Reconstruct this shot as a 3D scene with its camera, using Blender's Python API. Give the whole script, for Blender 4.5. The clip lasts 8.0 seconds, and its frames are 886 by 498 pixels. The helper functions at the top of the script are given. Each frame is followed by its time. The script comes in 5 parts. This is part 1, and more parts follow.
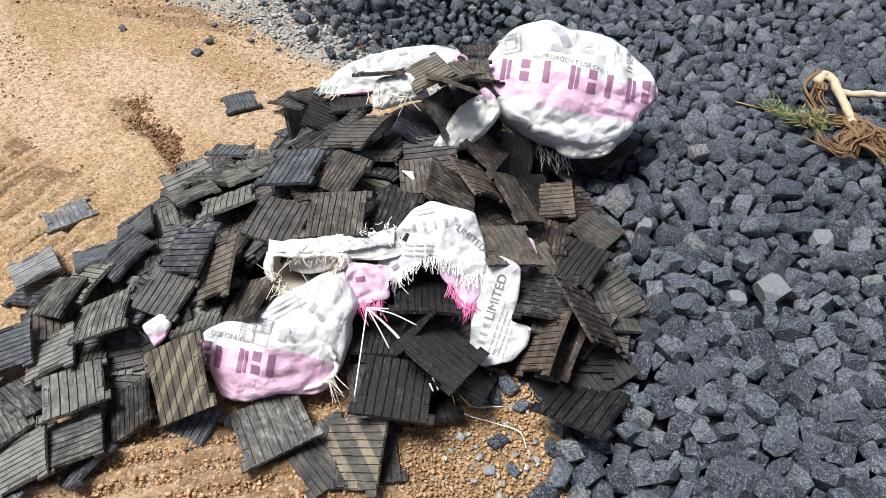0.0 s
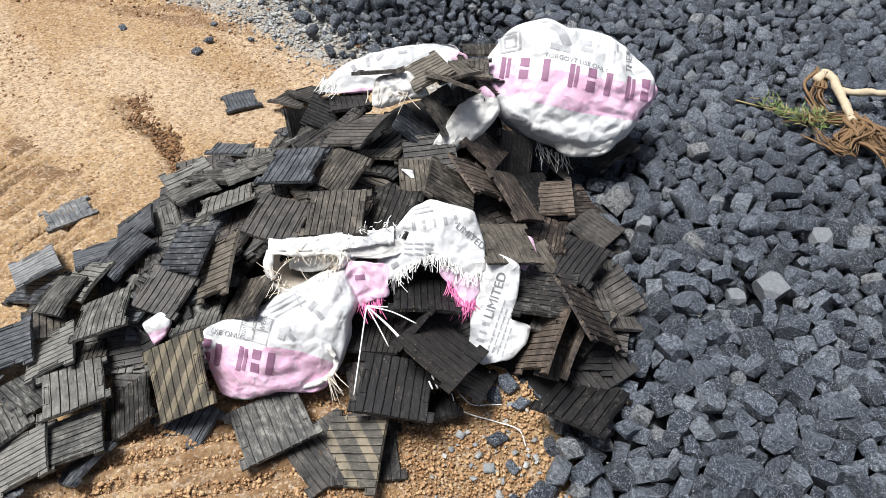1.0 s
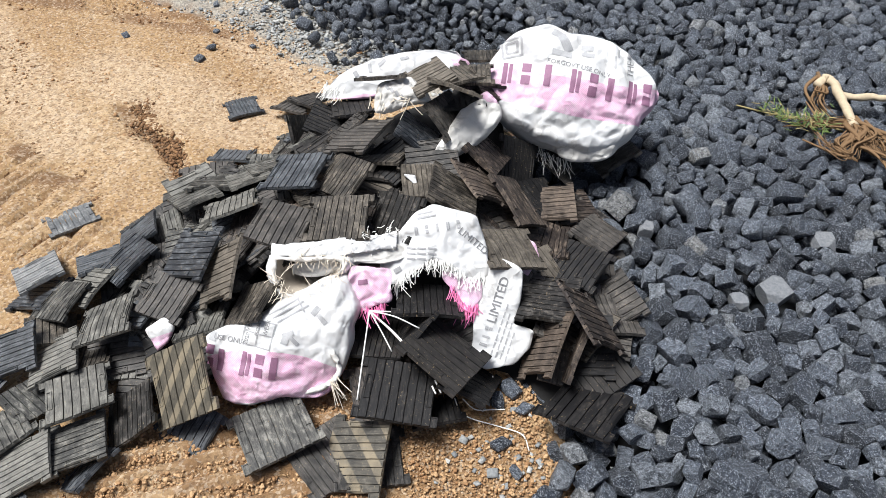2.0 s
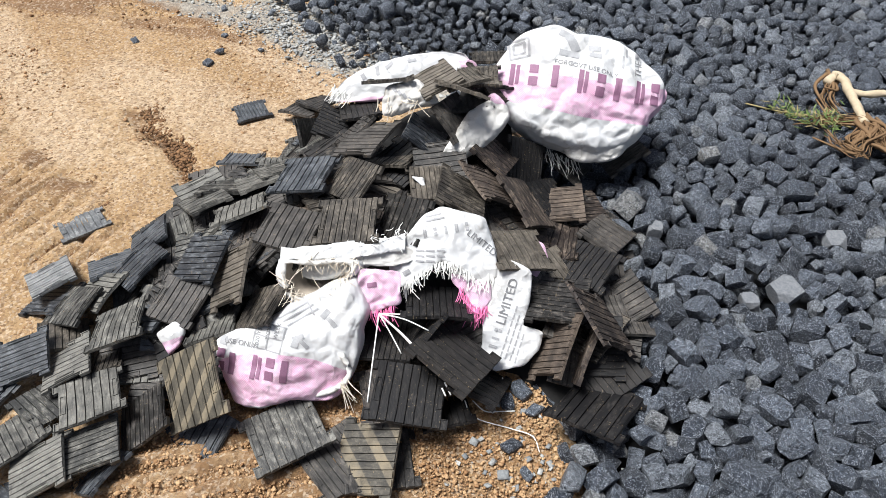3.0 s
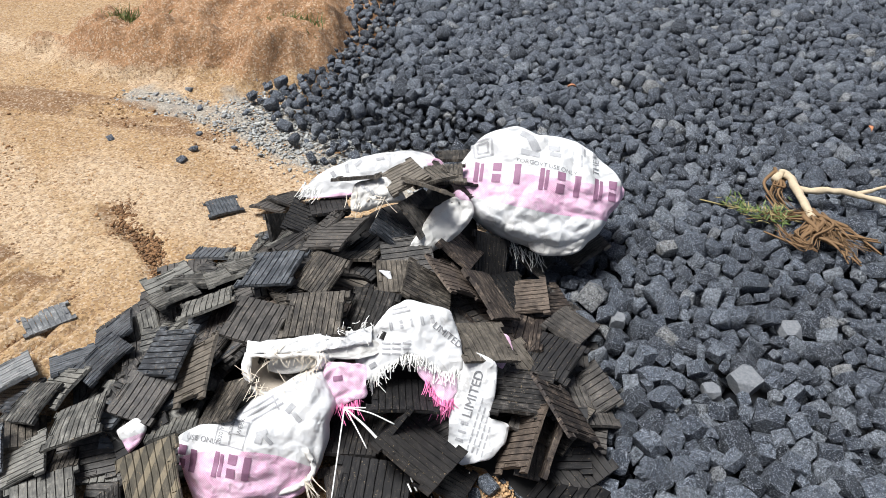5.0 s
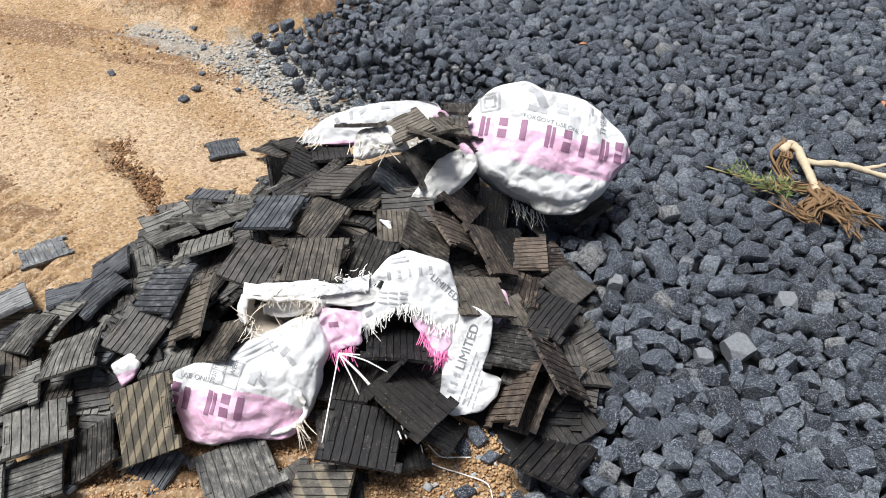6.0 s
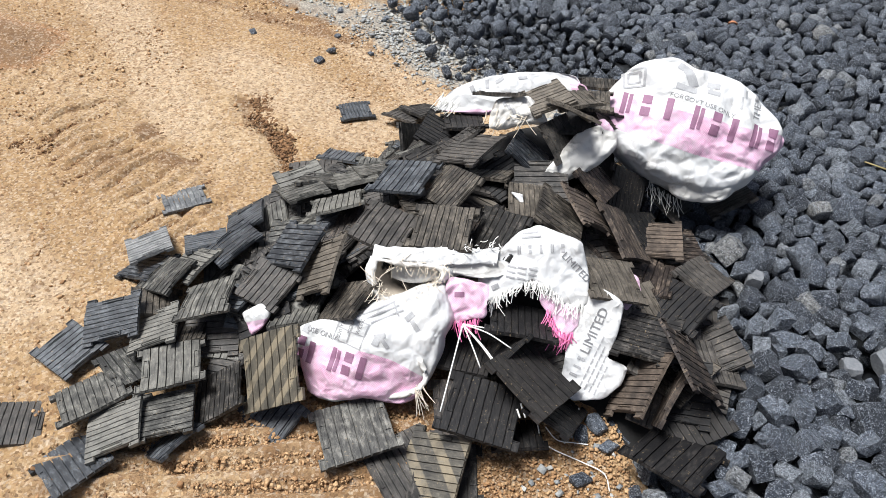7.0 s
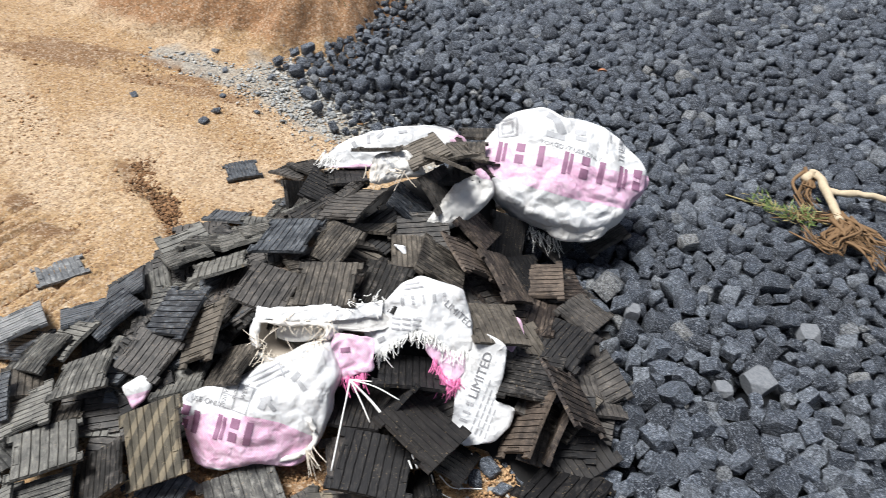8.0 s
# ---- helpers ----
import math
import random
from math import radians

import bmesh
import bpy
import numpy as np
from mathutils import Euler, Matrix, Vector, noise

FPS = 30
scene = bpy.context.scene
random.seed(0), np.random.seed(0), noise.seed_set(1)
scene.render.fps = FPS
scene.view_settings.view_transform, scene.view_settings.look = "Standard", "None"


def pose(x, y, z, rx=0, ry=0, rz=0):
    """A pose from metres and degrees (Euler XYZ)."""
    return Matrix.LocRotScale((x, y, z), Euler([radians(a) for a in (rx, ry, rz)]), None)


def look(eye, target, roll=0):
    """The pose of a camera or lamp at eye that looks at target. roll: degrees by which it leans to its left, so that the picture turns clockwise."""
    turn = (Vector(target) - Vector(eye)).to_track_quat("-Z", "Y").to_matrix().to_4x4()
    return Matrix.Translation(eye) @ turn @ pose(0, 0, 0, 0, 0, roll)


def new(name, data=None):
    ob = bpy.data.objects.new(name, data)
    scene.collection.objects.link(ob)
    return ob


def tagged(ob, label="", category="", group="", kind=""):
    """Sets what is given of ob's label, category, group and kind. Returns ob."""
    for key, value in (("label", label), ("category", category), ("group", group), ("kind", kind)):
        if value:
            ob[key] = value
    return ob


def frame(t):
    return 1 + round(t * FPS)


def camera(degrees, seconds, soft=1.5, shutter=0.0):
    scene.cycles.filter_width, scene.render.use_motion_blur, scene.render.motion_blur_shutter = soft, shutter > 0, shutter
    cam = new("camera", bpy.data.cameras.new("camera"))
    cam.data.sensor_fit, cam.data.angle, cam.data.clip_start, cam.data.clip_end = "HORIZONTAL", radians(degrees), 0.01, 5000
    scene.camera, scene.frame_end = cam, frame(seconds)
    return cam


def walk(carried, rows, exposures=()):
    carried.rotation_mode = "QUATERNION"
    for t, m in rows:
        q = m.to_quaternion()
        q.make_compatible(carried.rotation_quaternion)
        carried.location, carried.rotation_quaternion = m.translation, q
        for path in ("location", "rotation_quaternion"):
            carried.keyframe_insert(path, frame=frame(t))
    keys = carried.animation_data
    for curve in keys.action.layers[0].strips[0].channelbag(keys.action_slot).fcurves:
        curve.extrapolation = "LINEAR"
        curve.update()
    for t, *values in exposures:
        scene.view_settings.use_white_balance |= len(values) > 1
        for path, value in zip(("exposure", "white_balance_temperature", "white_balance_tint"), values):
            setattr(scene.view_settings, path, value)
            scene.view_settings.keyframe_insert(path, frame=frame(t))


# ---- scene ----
cam = camera(64.0, 8.0, 0.5, 0.25)
PATH = [
    (0, (0.225, -0.006, 1.296), (-0.391, 1.249, -0.135), 2.4),
    (0.5, (0.224, -0.007, 1.291), (-0.388, 1.241, -0.147), 2.7),
    (1, (0.229, -0.007, 1.296), (-0.388, 1.245, -0.136), 2.3),
    (1.5, (0.228, -0.013, 1.293), (-0.391, 1.255, -0.125), 2.5),
    (3, (0.228, -0.01, 1.298), (-0.422, 1.241, -0.121), 0.8),
    (3.5, (0.221, -0.009, 1.311), (-0.426, 1.299, -0.057), 2.9),
    (4, (0.215, -0.012, 1.323), (-0.471, 1.357, 0.036), 3.7),
    (4.2, (0.211, -0.015, 1.326), (-0.474, 1.381, 0.068), 4.2),
    (5.3, (0.259, -0.023, 1.318), (-0.398, 1.416, 0.094), 1.9),
    (5.5, (0.257, -0.017, 1.316), (-0.39, 1.381, 0.041), 1.6),
    (6, (0.247, -0.026, 1.303), (-0.373, 1.349, -0.01), 5.6),
    (6.5, (0.216, -0.028, 1.279), (-0.465, 1.241, -0.108), 4.3),
    (7, (0.181, -0.041, 1.267), (-0.649, 1.149, -0.11), 3.3),
    (7.5, (0.199, -0.021, 1.288), (-0.617, 1.26, -0.012), 3.5),
    (8, (0.244, -0.008, 1.301), (-0.441, 1.377, 0.031), 5.2),
]
walk(cam, [(t, look(eye, target, roll)) for t, eye, target, roll in PATH])

# world, sun and exposure: bright overcast sky
SUN_TILT, SUN_TURN = 21.0, -122.0
world = bpy.data.worlds.new("overcast_sky")
scene.world = world
world.use_nodes = True
wn = world.node_tree.nodes
sky = wn.new("ShaderNodeTexSky")
sky.sky_type, sky.sun_disc = "NISHITA", False
sky.sun_elevation, sky.sun_rotation = radians(90 - SUN_TILT), radians(SUN_TURN)
sky.dust_density, sky.ozone_density = 4.0, 1.0
calm = wn.new("ShaderNodeHueSaturation")
calm.inputs["Saturation"].default_value = 0.9
wl = world.node_tree.links
wl.new(sky.outputs[0], calm.inputs["Color"])
wl.new(calm.outputs[0], wn["Background"].inputs["Color"])
wn["Background"].inputs["Strength"].default_value = 0.058
sun = new("sun", bpy.data.lights.new("sun", "SUN"))
sun.data.energy, sun.data.angle, sun.data.color = 4.3, radians(24), (0.965, 0.985, 1.0)
sun.matrix_world = pose(0, 0, 6, -SUN_TILT, 0, -SUN_TURN)
scene.view_settings.exposure = 0.62


# ---- materials ----
class Mat:
    """A node material with short ways to add nodes."""

    def __init__(self, name, rough=0.8):
        self.m = bpy.data.materials.new(name)
        self.m.use_nodes = True
        self.t = self.m.node_tree
        self.b = self.t.nodes["Principled BSDF"]
        self.b.inputs["Roughness"].default_value = rough

    def node(self, kind, **values):
        n = self.t.nodes.new(kind)
        for k, v in values.items():
            n.inputs[k.replace("_", " ")].default_value = v
        return n

    def link(self, a, b):
        self.t.links.new(a, b)

    def coords(self, which="Object"):
        return self.node("ShaderNodeTexCoord").outputs[which]

    def place(self):
        return self.node("ShaderNodeNewGeometry").outputs["Position"]

    def noise(self, co, scale, detail=4.0, rough=0.6, squash=None):
        if squash:
            mp = self.node("ShaderNodeMapping")
            mp.inputs["Scale"].default_value = squash
            self.link(co, mp.inputs["Vector"])
            co = mp.outputs[0]
        n = self.node("ShaderNodeTexNoise", Scale=scale, Detail=detail, Roughness=rough)
        self.link(co, n.inputs["Vector"])
        return n.outputs["Fac"]

    def cells(self, co, scale, out="Distance"):
        n = self.node("ShaderNodeTexVoronoi", Scale=scale)
        self.link(co, n.inputs["Vector"])
        return n.outputs[out]

    def ramp(self, fac, *stops):
        n = self.node("ShaderNodeValToRGB")
        e = n.color_ramp.elements
        while len(e) < len(stops):
            e.new(0.5)
        for el, (p, c) in zip(e, stops):
            el.position = p
            el.color = (*c, 1) if isinstance(c, tuple) else (c, c, c, 1)
        self.link(fac, n.inputs["Fac"])
        return n.outputs["Color"]

    def mix(self, fac, a, b, blend="MIX"):
        n = self.node("ShaderNodeMix")
        n.data_type, n.blend_type = "RGBA", blend
        for value, k in ((fac, 0), (a, 6), (b, 7)):
            if isinstance(value, (int, float)):
                n.inputs[k].default_value = value if k == 0 else (value, value, value, 1)
            elif isinstance(value, tuple):
                n.inputs[k].default_value = (*value, 1)
            else:
                self.link(value, n.inputs[k])
        return n.outputs[2]

    def math(self, op, a, b=0.0, c=None):
        n = self.node("ShaderNodeMath")
        n.operation = op
        for k, value in enumerate((a, b) if c is None else (a, b, c)):
            if isinstance(value, (int, float)):
                n.inputs[k].default_value = value
            else:
                self.link(value, n.inputs[k])
        return n.outputs[0]

    def colour(self, out):
        self.link(out, self.b.inputs["Base Color"])
        return self

    def bump(self, height, strength, distance):
        n = self.node("ShaderNodeBump", Strength=strength, Distance=distance)
        self.link(height, n.inputs["Height"])
        self.link(n.outputs[0], self.b.inputs["Normal"])
        return self

    def rough(self, fac, low, high):
        self.link(self.ramp(fac, (0.3, low), (0.7, high)), self.b.inputs["Roughness"])
        return self


def rubber_material(name, dark, dusty, dust, gloss, bands=0.0):
    """Worn rubber with dust lying in patches and streaks along the ribs."""
    k = Mat(name)
    co = k.coords()
    own = k.node("ShaderNodeAttribute")
    own.attribute_type, own.attribute_name = "OBJECT", "tone"
    lot = own.outputs["Fac"]
    shift = k.node("ShaderNodeVectorMath")
    shift.operation = "ADD"
    k.link(co, shift.inputs[0])
    k.link(k.math("MULTIPLY", lot, 37.0), shift.inputs[1])
    co = shift.outputs[0]
    patch = k.noise(co, 3.0, 5, 0.62)
    streak = k.noise(co, 9.0, 5, 0.75, (5.0, 0.45, 1.0))
    grain = k.noise(co, 60.0, 3, 0.7)
    amount = k.math("ADD", k.math("MULTIPLY", patch, 0.45), k.math("MULTIPLY", streak, 0.55))
    amount = k.math("ADD", amount, k.math("MULTIPLY", k.math("SUBTRACT", lot, 0.5), 0.22))
    lay = k.ramp(amount, (0.60 - dust * 0.28, 0.0), (0.70 - dust * 0.12, 0.9))
    col = k.mix(lay, k.mix(grain, tuple(v * 0.6 for v in dark), tuple(v * 1.4 for v in dark)), dusty)
    if bands:
        n = k.node("ShaderNodeTexWave", Scale=bands, Distortion=0.7, Detail=2.0)
        n.bands_direction = "DIAGONAL"
        mirror = k.node("ShaderNodeMapping")
        mirror.inputs["Scale"].default_value = (-1, 1, 1)
        k.link(k.coords(), mirror.inputs["Vector"])
        k.link(mirror.outputs[0], n.inputs["Vector"])
        col = k.mix(k.math("MULTIPLY", k.ramp(n.outputs["Fac"], (0.62, 0.0), (0.74, 1.0)), k.ramp(patch, (0.35, 0.25), (0.6, 0.9))), col, (0.22, 0.18, 0.12))
    smudge = k.math("MULTIPLY", k.ramp(k.noise(co, 6.5, 6, 0.72, (2.6, 0.9, 1.0)), (0.50, 0.0), (0.64, 0.8)), k.ramp(patch, (0.36, 0.1), (0.58, 1.0)))
    col = k.mix(smudge, col, tuple(v * 1.55 + 0.006 for v in dusty))
    col = k.mix(k.ramp(k.noise(co, 5.0, 5, 0.7), (0.56, 0.0), (0.68, 0.6)), col, tuple(v * 0.5 for v in dark))
    scuff = k.ramp(k.noise(co, 30.0, 2, 0.5, (1.0, 0.15, 1.0)), (0.68, 0.0), (0.74, 0.5))
    col = k.mix(scuff, col, tuple(v * 1.5 + 0.02 for v in dusty))
    crumbs = k.math("MULTIPLY", k.ramp(k.noise(co, 34.0, 2, 0.5), (0.66, 0.0), (0.70, 0.75)), k.ramp(patch, (0.42, 0.0), (0.55, 1.0)))
    col = k.mix(crumbs, col, (0.22, 0.165, 0.10))
    k.colour(col)
    k.rough(amount, gloss, gloss + 0.25)
    k.b.inputs["Specular IOR Level"].default_value = 0.42
    k.bump(k.math("ADD", grain, k.math("MULTIPLY", streak, 1.5)), 0.35, 0.002)
    return k.m


RUBBER = {
    "d": rubber_material("black_rubber", (0.0045, 0.004, 0.0045), (0.022, 0.019, 0.017), 0.4, 0.55),
    "k": rubber_material("charcoal_rubber", (0.012, 0.011, 0.010), (0.080, 0.071, 0.063), 0.55, 0.45),
    "b": rubber_material("bluish_rubber", (0.017, 0.0195, 0.024), (0.094, 0.101, 0.109), 0.55, 0.38),
    "g": rubber_material("dusty_rubber", (0.021, 0.0205, 0.019), (0.155, 0.148, 0.130), 0.75, 0.5),
    "n": rubber_material("brown_rubber", (0.019, 0.016, 0.013), (0.122, 0.104, 0.083), 0.7, 0.5),
    "r": rubber_material("weathered_rubber", (0.017, 0.012, 0.010), (0.112, 0.085, 0.065), 0.5, 0.5),
    "p": rubber_material("pale_dusty_rubber", (0.075, 0.078, 0.082), (0.20, 0.20, 0.195), 0.8, 0.5),
    "t": rubber_material("mud_banded_rubber", (0.026, 0.024, 0.021), (0.085, 0.076, 0.060), 0.6, 0.5, 1.2),
    "s": rubber_material("mud_striped_rubber", (0.028, 0.025, 0.019), (0.080, 0.069, 0.050), 0.6, 0.55, 1.75),
}


def stone_material(name, per_object, chipped=False):
    """Dark speckled granite; the chipped edges are paler with stone dust and a painted edge highlight."""
    k = Mat(name, 0.7)
    co = k.place()
    if per_object:
        lot = k.node("ShaderNodeObjectInfo").outputs["Random"]
    else:
        lot = k.node("ShaderNodeNewGeometry").outputs["Random Per Island"]
    tone = k.ramp(lot, (0.0, (0.022, 0.027, 0.038)), (0.4, (0.060, 0.072, 0.095)), (0.75, (0.132, 0.153, 0.188)), (0.95, (0.21, 0.23, 0.255)), (1.0, (0.28, 0.275, 0.26)))
    # pale mix on chipped edges also puts their highlight into the colour
    if chipped:
        tone = k.mix(0.25, tone, (0.50, 0.54, 0.59))
    grain = k.node("ShaderNodeSeparateColor")
    k.link(k.cells(co, 520.0, "Color"), grain.inputs[0])
    speck = k.noise(co, 300.0, 3, 0.8)
    mottle = k.noise(co, 120.0, 4, 0.75)
    cloud = k.noise(co, 26.0, 4, 0.65)
    col = k.mix(k.ramp(mottle, (0.40, 0.75), (0.54, 0.0)), tone, (0.014, 0.017, 0.022))
    col = k.mix(k.ramp(grain.outputs[0], (0.0, 0.85), (0.38, 0.0)), col, (0.012, 0.015, 0.02))
    col = k.mix(k.math("MULTIPLY", k.ramp(grain.outputs[1], (0.68, 0.0), (0.97, 0.9)), k.ramp(mottle, (0.38, 0.25), (0.6, 1.0))), col, k.mix(0.6, tone, (0.66, 0.70, 0.76)))
    col = k.mix(k.ramp(cloud, (0.5, 0.0), (0.75, 0.45)), col, k.mix(0.5, tone, (0.22, 0.23, 0.24)))
    k.colour(col)
    k.rough(cloud, 0.45, 0.72)
    k.b.inputs["Specular IOR Level"].default_value = 0.4
    k.bump(k.math("ADD", k.math("MULTIPLY", cloud, 2.2), k.math("ADD", k.math("MULTIPLY", mottle, 1.6), k.math("MULTIPLY", speck, 0.9))), 1.0, 0.006)
    return k.m


STONE = stone_material("crushed_granite", True)
STONE_EDGE = stone_material("chipped_granite", True, True)
STONE_HEAP = stone_material("crushed_granite_heap", False)
STONE_HEAP_EDGE = stone_material("chipped_granite_heap", True, True)


def ground_material():
    k = Mat("sandy_soil", 0.9)
    co = k.place()
    kind = k.node("ShaderNodeAttribute")
    kind.attribute_name = "soil"
    parts = k.node("ShaderNodeSeparateColor")
    k.link(kind.outputs["Color"], parts.inputs[0])
    browned, grey, red = parts.outputs
    big = k.noise(co, 1.6, 5, 0.6)
    mid = k.noise(co, 14.0, 5, 0.65)
    grit = k.cells(co, 180.0, "Color")
    grit_far = k.cells(co, 95.0, "Color")
    fine = k.noise(co, 330.0, 3, 0.7)
    sand = k.ramp(big, (0.3, (0.33, 0.20, 0.090)), (0.5, (0.46, 0.30, 0.148)), (0.72, (0.64, 0.47, 0.285)))
    sand = k.mix(k.ramp(mid, (0.35, 0.0), (0.75, 0.6)), sand, (0.44, 0.26, 0.11))
    sep = k.node("ShaderNodeSeparateColor")
    k.link(grit, sep.inputs[0])
    sep_far = k.node("ShaderNodeSeparateColor")
    k.link(grit_far, sep_far.inputs[0])
    mud = k.mix(mid, (0.13, 0.066, 0.027), (0.31, 0.17, 0.074))
    clay = k.mix(mid, (0.24, 0.105, 0.040), (0.48, 0.26, 0.12))
    gravel = k.mix(sep.outputs[0], (0.22, 0.205, 0.18), (0.50, 0.45, 0.37))
    blur = k.math("ADD", k.math("MULTIPLY", mid, 0.9), -0.45)
    def edge(mask):
        return k.ramp(k.math("ADD", mask, blur), (0.3, 0.0), (0.62, 1.0))
    dry = k.ramp(k.math("ADD", kind.outputs["Alpha"], k.math("MULTIPLY", blur, 0.5)), (0.25, 0.0), (0.85, 0.55))
    col = k.mix(dry, sand, k.mix(mid, (0.62, 0.45, 0.28), (0.74, 0.59, 0.42)))
    col = k.mix(edge(red), col, clay)
    # mud colour on dark soil; also carries the furrow shade painted on tyre marks
    col = k.mix(edge(browned), col, mud)
    clump = k.noise(co, 45.0, 4, 0.7)
    col = k.mix(k.ramp(clump, (0.37, 0.5), (0.55, 0.0)), col, (0.27, 0.155, 0.07))
    col = k.mix(k.ramp(sep.outputs[0], (0.0, 0.85), (0.40, 0.0)), col, (0.15, 0.08, 0.037))
    col = k.mix(k.ramp(sep.outputs[1], (0.62, 0.0), (1.0, 0.8)), col, k.mix(0.6, col, (0.76, 0.63, 0.47)))
    col = k.mix(k.ramp(sep_far.outputs[2], (0.80, 0.0), (1.0, 0.6)), col, (0.24, 0.13, 0.06))
    col = k.mix(k.ramp(sep_far.outputs[1], (0.9, 0.0), (1.0, 0.4)), col, k.mix(0.6, col, (0.78, 0.66, 0.52)))
    col = k.mix(edge(grey), col, gravel)
    k.colour(k.mix(k.ramp(fine, (0.3, 0.3), (0.65, 0.0)), col, (0.12, 0.065, 0.03)))
    lump = k.math("ADD", k.math("MULTIPLY", mid, 3.0), k.math("ADD", k.math("MULTIPLY", sep.outputs[0], 0.8), k.math("MULTIPLY", fine, 0.5)))
    k.bump(lump, 1.0, 0.008)
    return k.m


SOIL = ground_material()


def speckled(name, low, high, scale, rough=0.85, island=True):
    k = Mat(name, rough)
    co = k.place()
    lot = k.node("ShaderNodeNewGeometry").outputs["Random Per Island"] if island else k.noise(co, scale * 0.2, 3)
    tone = k.mix(lot, low, high)
    n = k.noise(co, scale, 4, 0.65)
    k.colour(k.mix(k.ramp(n, (0.35, 0.5), (0.65, 0.0)), tone, tuple(v * 0.45 for v in low)))
    k.bump(n, 0.6, 0.004)
    return k.m


PEBBLE = speckled("tan_pebble", (0.30, 0.155, 0.065), (0.64, 0.42, 0.225), 240)
CHIP = speckled("pale_stone_chip", (0.20, 0.21, 0.215), (0.54, 0.53, 0.49), 200)
CLOD = speckled("brown_clod", (0.12, 0.056, 0.021), (0.30, 0.155, 0.064), 120)
# near-black: the shade in the heap's gaps is put into this colour
CORE_SHADE = speckled("heap_gap_shade", (0.006, 0.006, 0.006), (0.014, 0.012, 0.011), 60, 0.9, False)
def bed_material():
    k = Mat("ballast_bed", 0.9)
    co = k.place()
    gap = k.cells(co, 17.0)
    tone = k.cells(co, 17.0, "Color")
    # near-black cell borders paint the shade between stones into the colour
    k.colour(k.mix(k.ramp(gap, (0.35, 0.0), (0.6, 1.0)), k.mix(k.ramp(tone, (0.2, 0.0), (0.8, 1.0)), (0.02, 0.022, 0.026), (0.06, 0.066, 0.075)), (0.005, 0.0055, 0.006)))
    k.bump(gap, -1.0, 0.04)
    return k.m


PALE = speckled("pale_granite", (0.13, 0.14, 0.155), (0.22, 0.225, 0.23), 160, 0.75, False)
BED = bed_material()


def sack_material(name, bands=(), base=(0.66, 0.66, 0.655), wear=0.35):
    """Woven white plastic, with pink printed bands (centre, half height, slope, bend) in the sack's own metres."""
    k = Mat(name, 0.55)
    uv = k.coords("UV")
    sep = k.node("ShaderNodeSeparateXYZ")
    k.link(uv, sep.inputs[0])
    x, y = sep.outputs[0], sep.outputs[1]
    co = k.place()
    stain = k.noise(co, 9.0, 5, 0.65)
    spot = k.noise(co, 60.0, 4, 0.7)
    col = k.mix(k.ramp(stain, (0.5, 0.0), (0.78, wear)), base, (0.55, 0.50, 0.43))
    col = k.mix(k.ramp(spot, (0.60, 0.0), (0.75, wear * 0.5)), col, (0.40, 0.36, 0.31))
    weave = k.node("ShaderNodeTexChecker", Scale=420.0)
    k.link(uv, weave.inputs["Vector"])
    for centre, half, slope, bend in bands:
        line = k.math("SUBTRACT", y, k.math("MULTIPLY_ADD", x, slope, centre))
        line = k.math("SUBTRACT", line, k.math("MULTIPLY", k.math("MULTIPLY", x, x), bend))
        line = k.math("ADD", line, k.math("MULTIPLY", k.math("SUBTRACT", stain, 0.5), 0.012))
        inside = k.math("LESS_THAN", k.math("ABSOLUTE", line), half)
        ink = k.mix(k.ramp(stain, (0.35, 0.0), (0.65, 1.0)), (0.66, 0.29, 0.48), (0.72, 0.43, 0.60))
        ink = k.mix(k.math("MULTIPLY", weave.outputs["Fac"], 0.45), ink, (0.86, 0.66, 0.73))
        col = k.mix(k.math("MULTIPLY", inside, k.ramp(spot, (0.3, 0.6), (0.6, 0.95))), col, ink)
    crease = k.noise(co, 7.0, 2, 0.45, (1.0, 1.0, 1.4))
    fold = k.math("ABSOLUTE", k.math("SUBTRACT", crease, 0.5))
    wrinkle = k.math("ABSOLUTE", k.math("SUBTRACT", k.noise(co, 21.0, 3, 0.5, (1.0, 1.3, 0.8)), 0.5))
    dirt = k.math("MULTIPLY", k.ramp(wrinkle, (0.0, 0.55), (0.022, 0.0)), k.ramp(stain, (0.42, 0.0), (0.6, 1.0)))
    col = k.mix(k.math("MULTIPLY", dirt, wear * 1.6), col, (0.33, 0.30, 0.26))
    k.colour(col)
    height = k.math("ADD", k.math("MULTIPLY", fold, -3.0), k.math("MULTIPLY", wrinkle, -1.5))
    k.bump(k.math("ADD", height, k.math("MULTIPLY", weave.outputs["Fac"], 0.05)), 0.9, 0.010)
    return k.m


SACK = sack_material("white_sack")
SACK_DIRTY = sack_material("soiled_sack", base=(0.66, 0.64, 0.60), wear=0.6)
SACK_PINK = sack_material("pink_sack", ((0.0, 1.0, 0.0, 0.0),), wear=0.25)
SACK_TOP = sack_material("top_sack", ((-0.037, 0.046, -0.17, 0.5),), wear=0.45)
SACK_FRONT = sack_material("front_sack", ((-0.050, 0.054, -0.12, -1.5),), wear=0.4)
SACK_BACK = sack_material("back_sack", ((-0.085, 0.03, 0.1, 0.0),), wear=0.3)


def plain(name, colour, rough=0.6, scale=80.0):
    k = Mat(name, rough)
    n = k.noise(k.place(), scale, 4, 0.65)
    k.colour(k.mix(n, tuple(v * 0.7 for v in colour), tuple(min(1.0, v * 1.25) for v in colour)))
    k.bump(n, 0.3, 0.002)
    return k.m


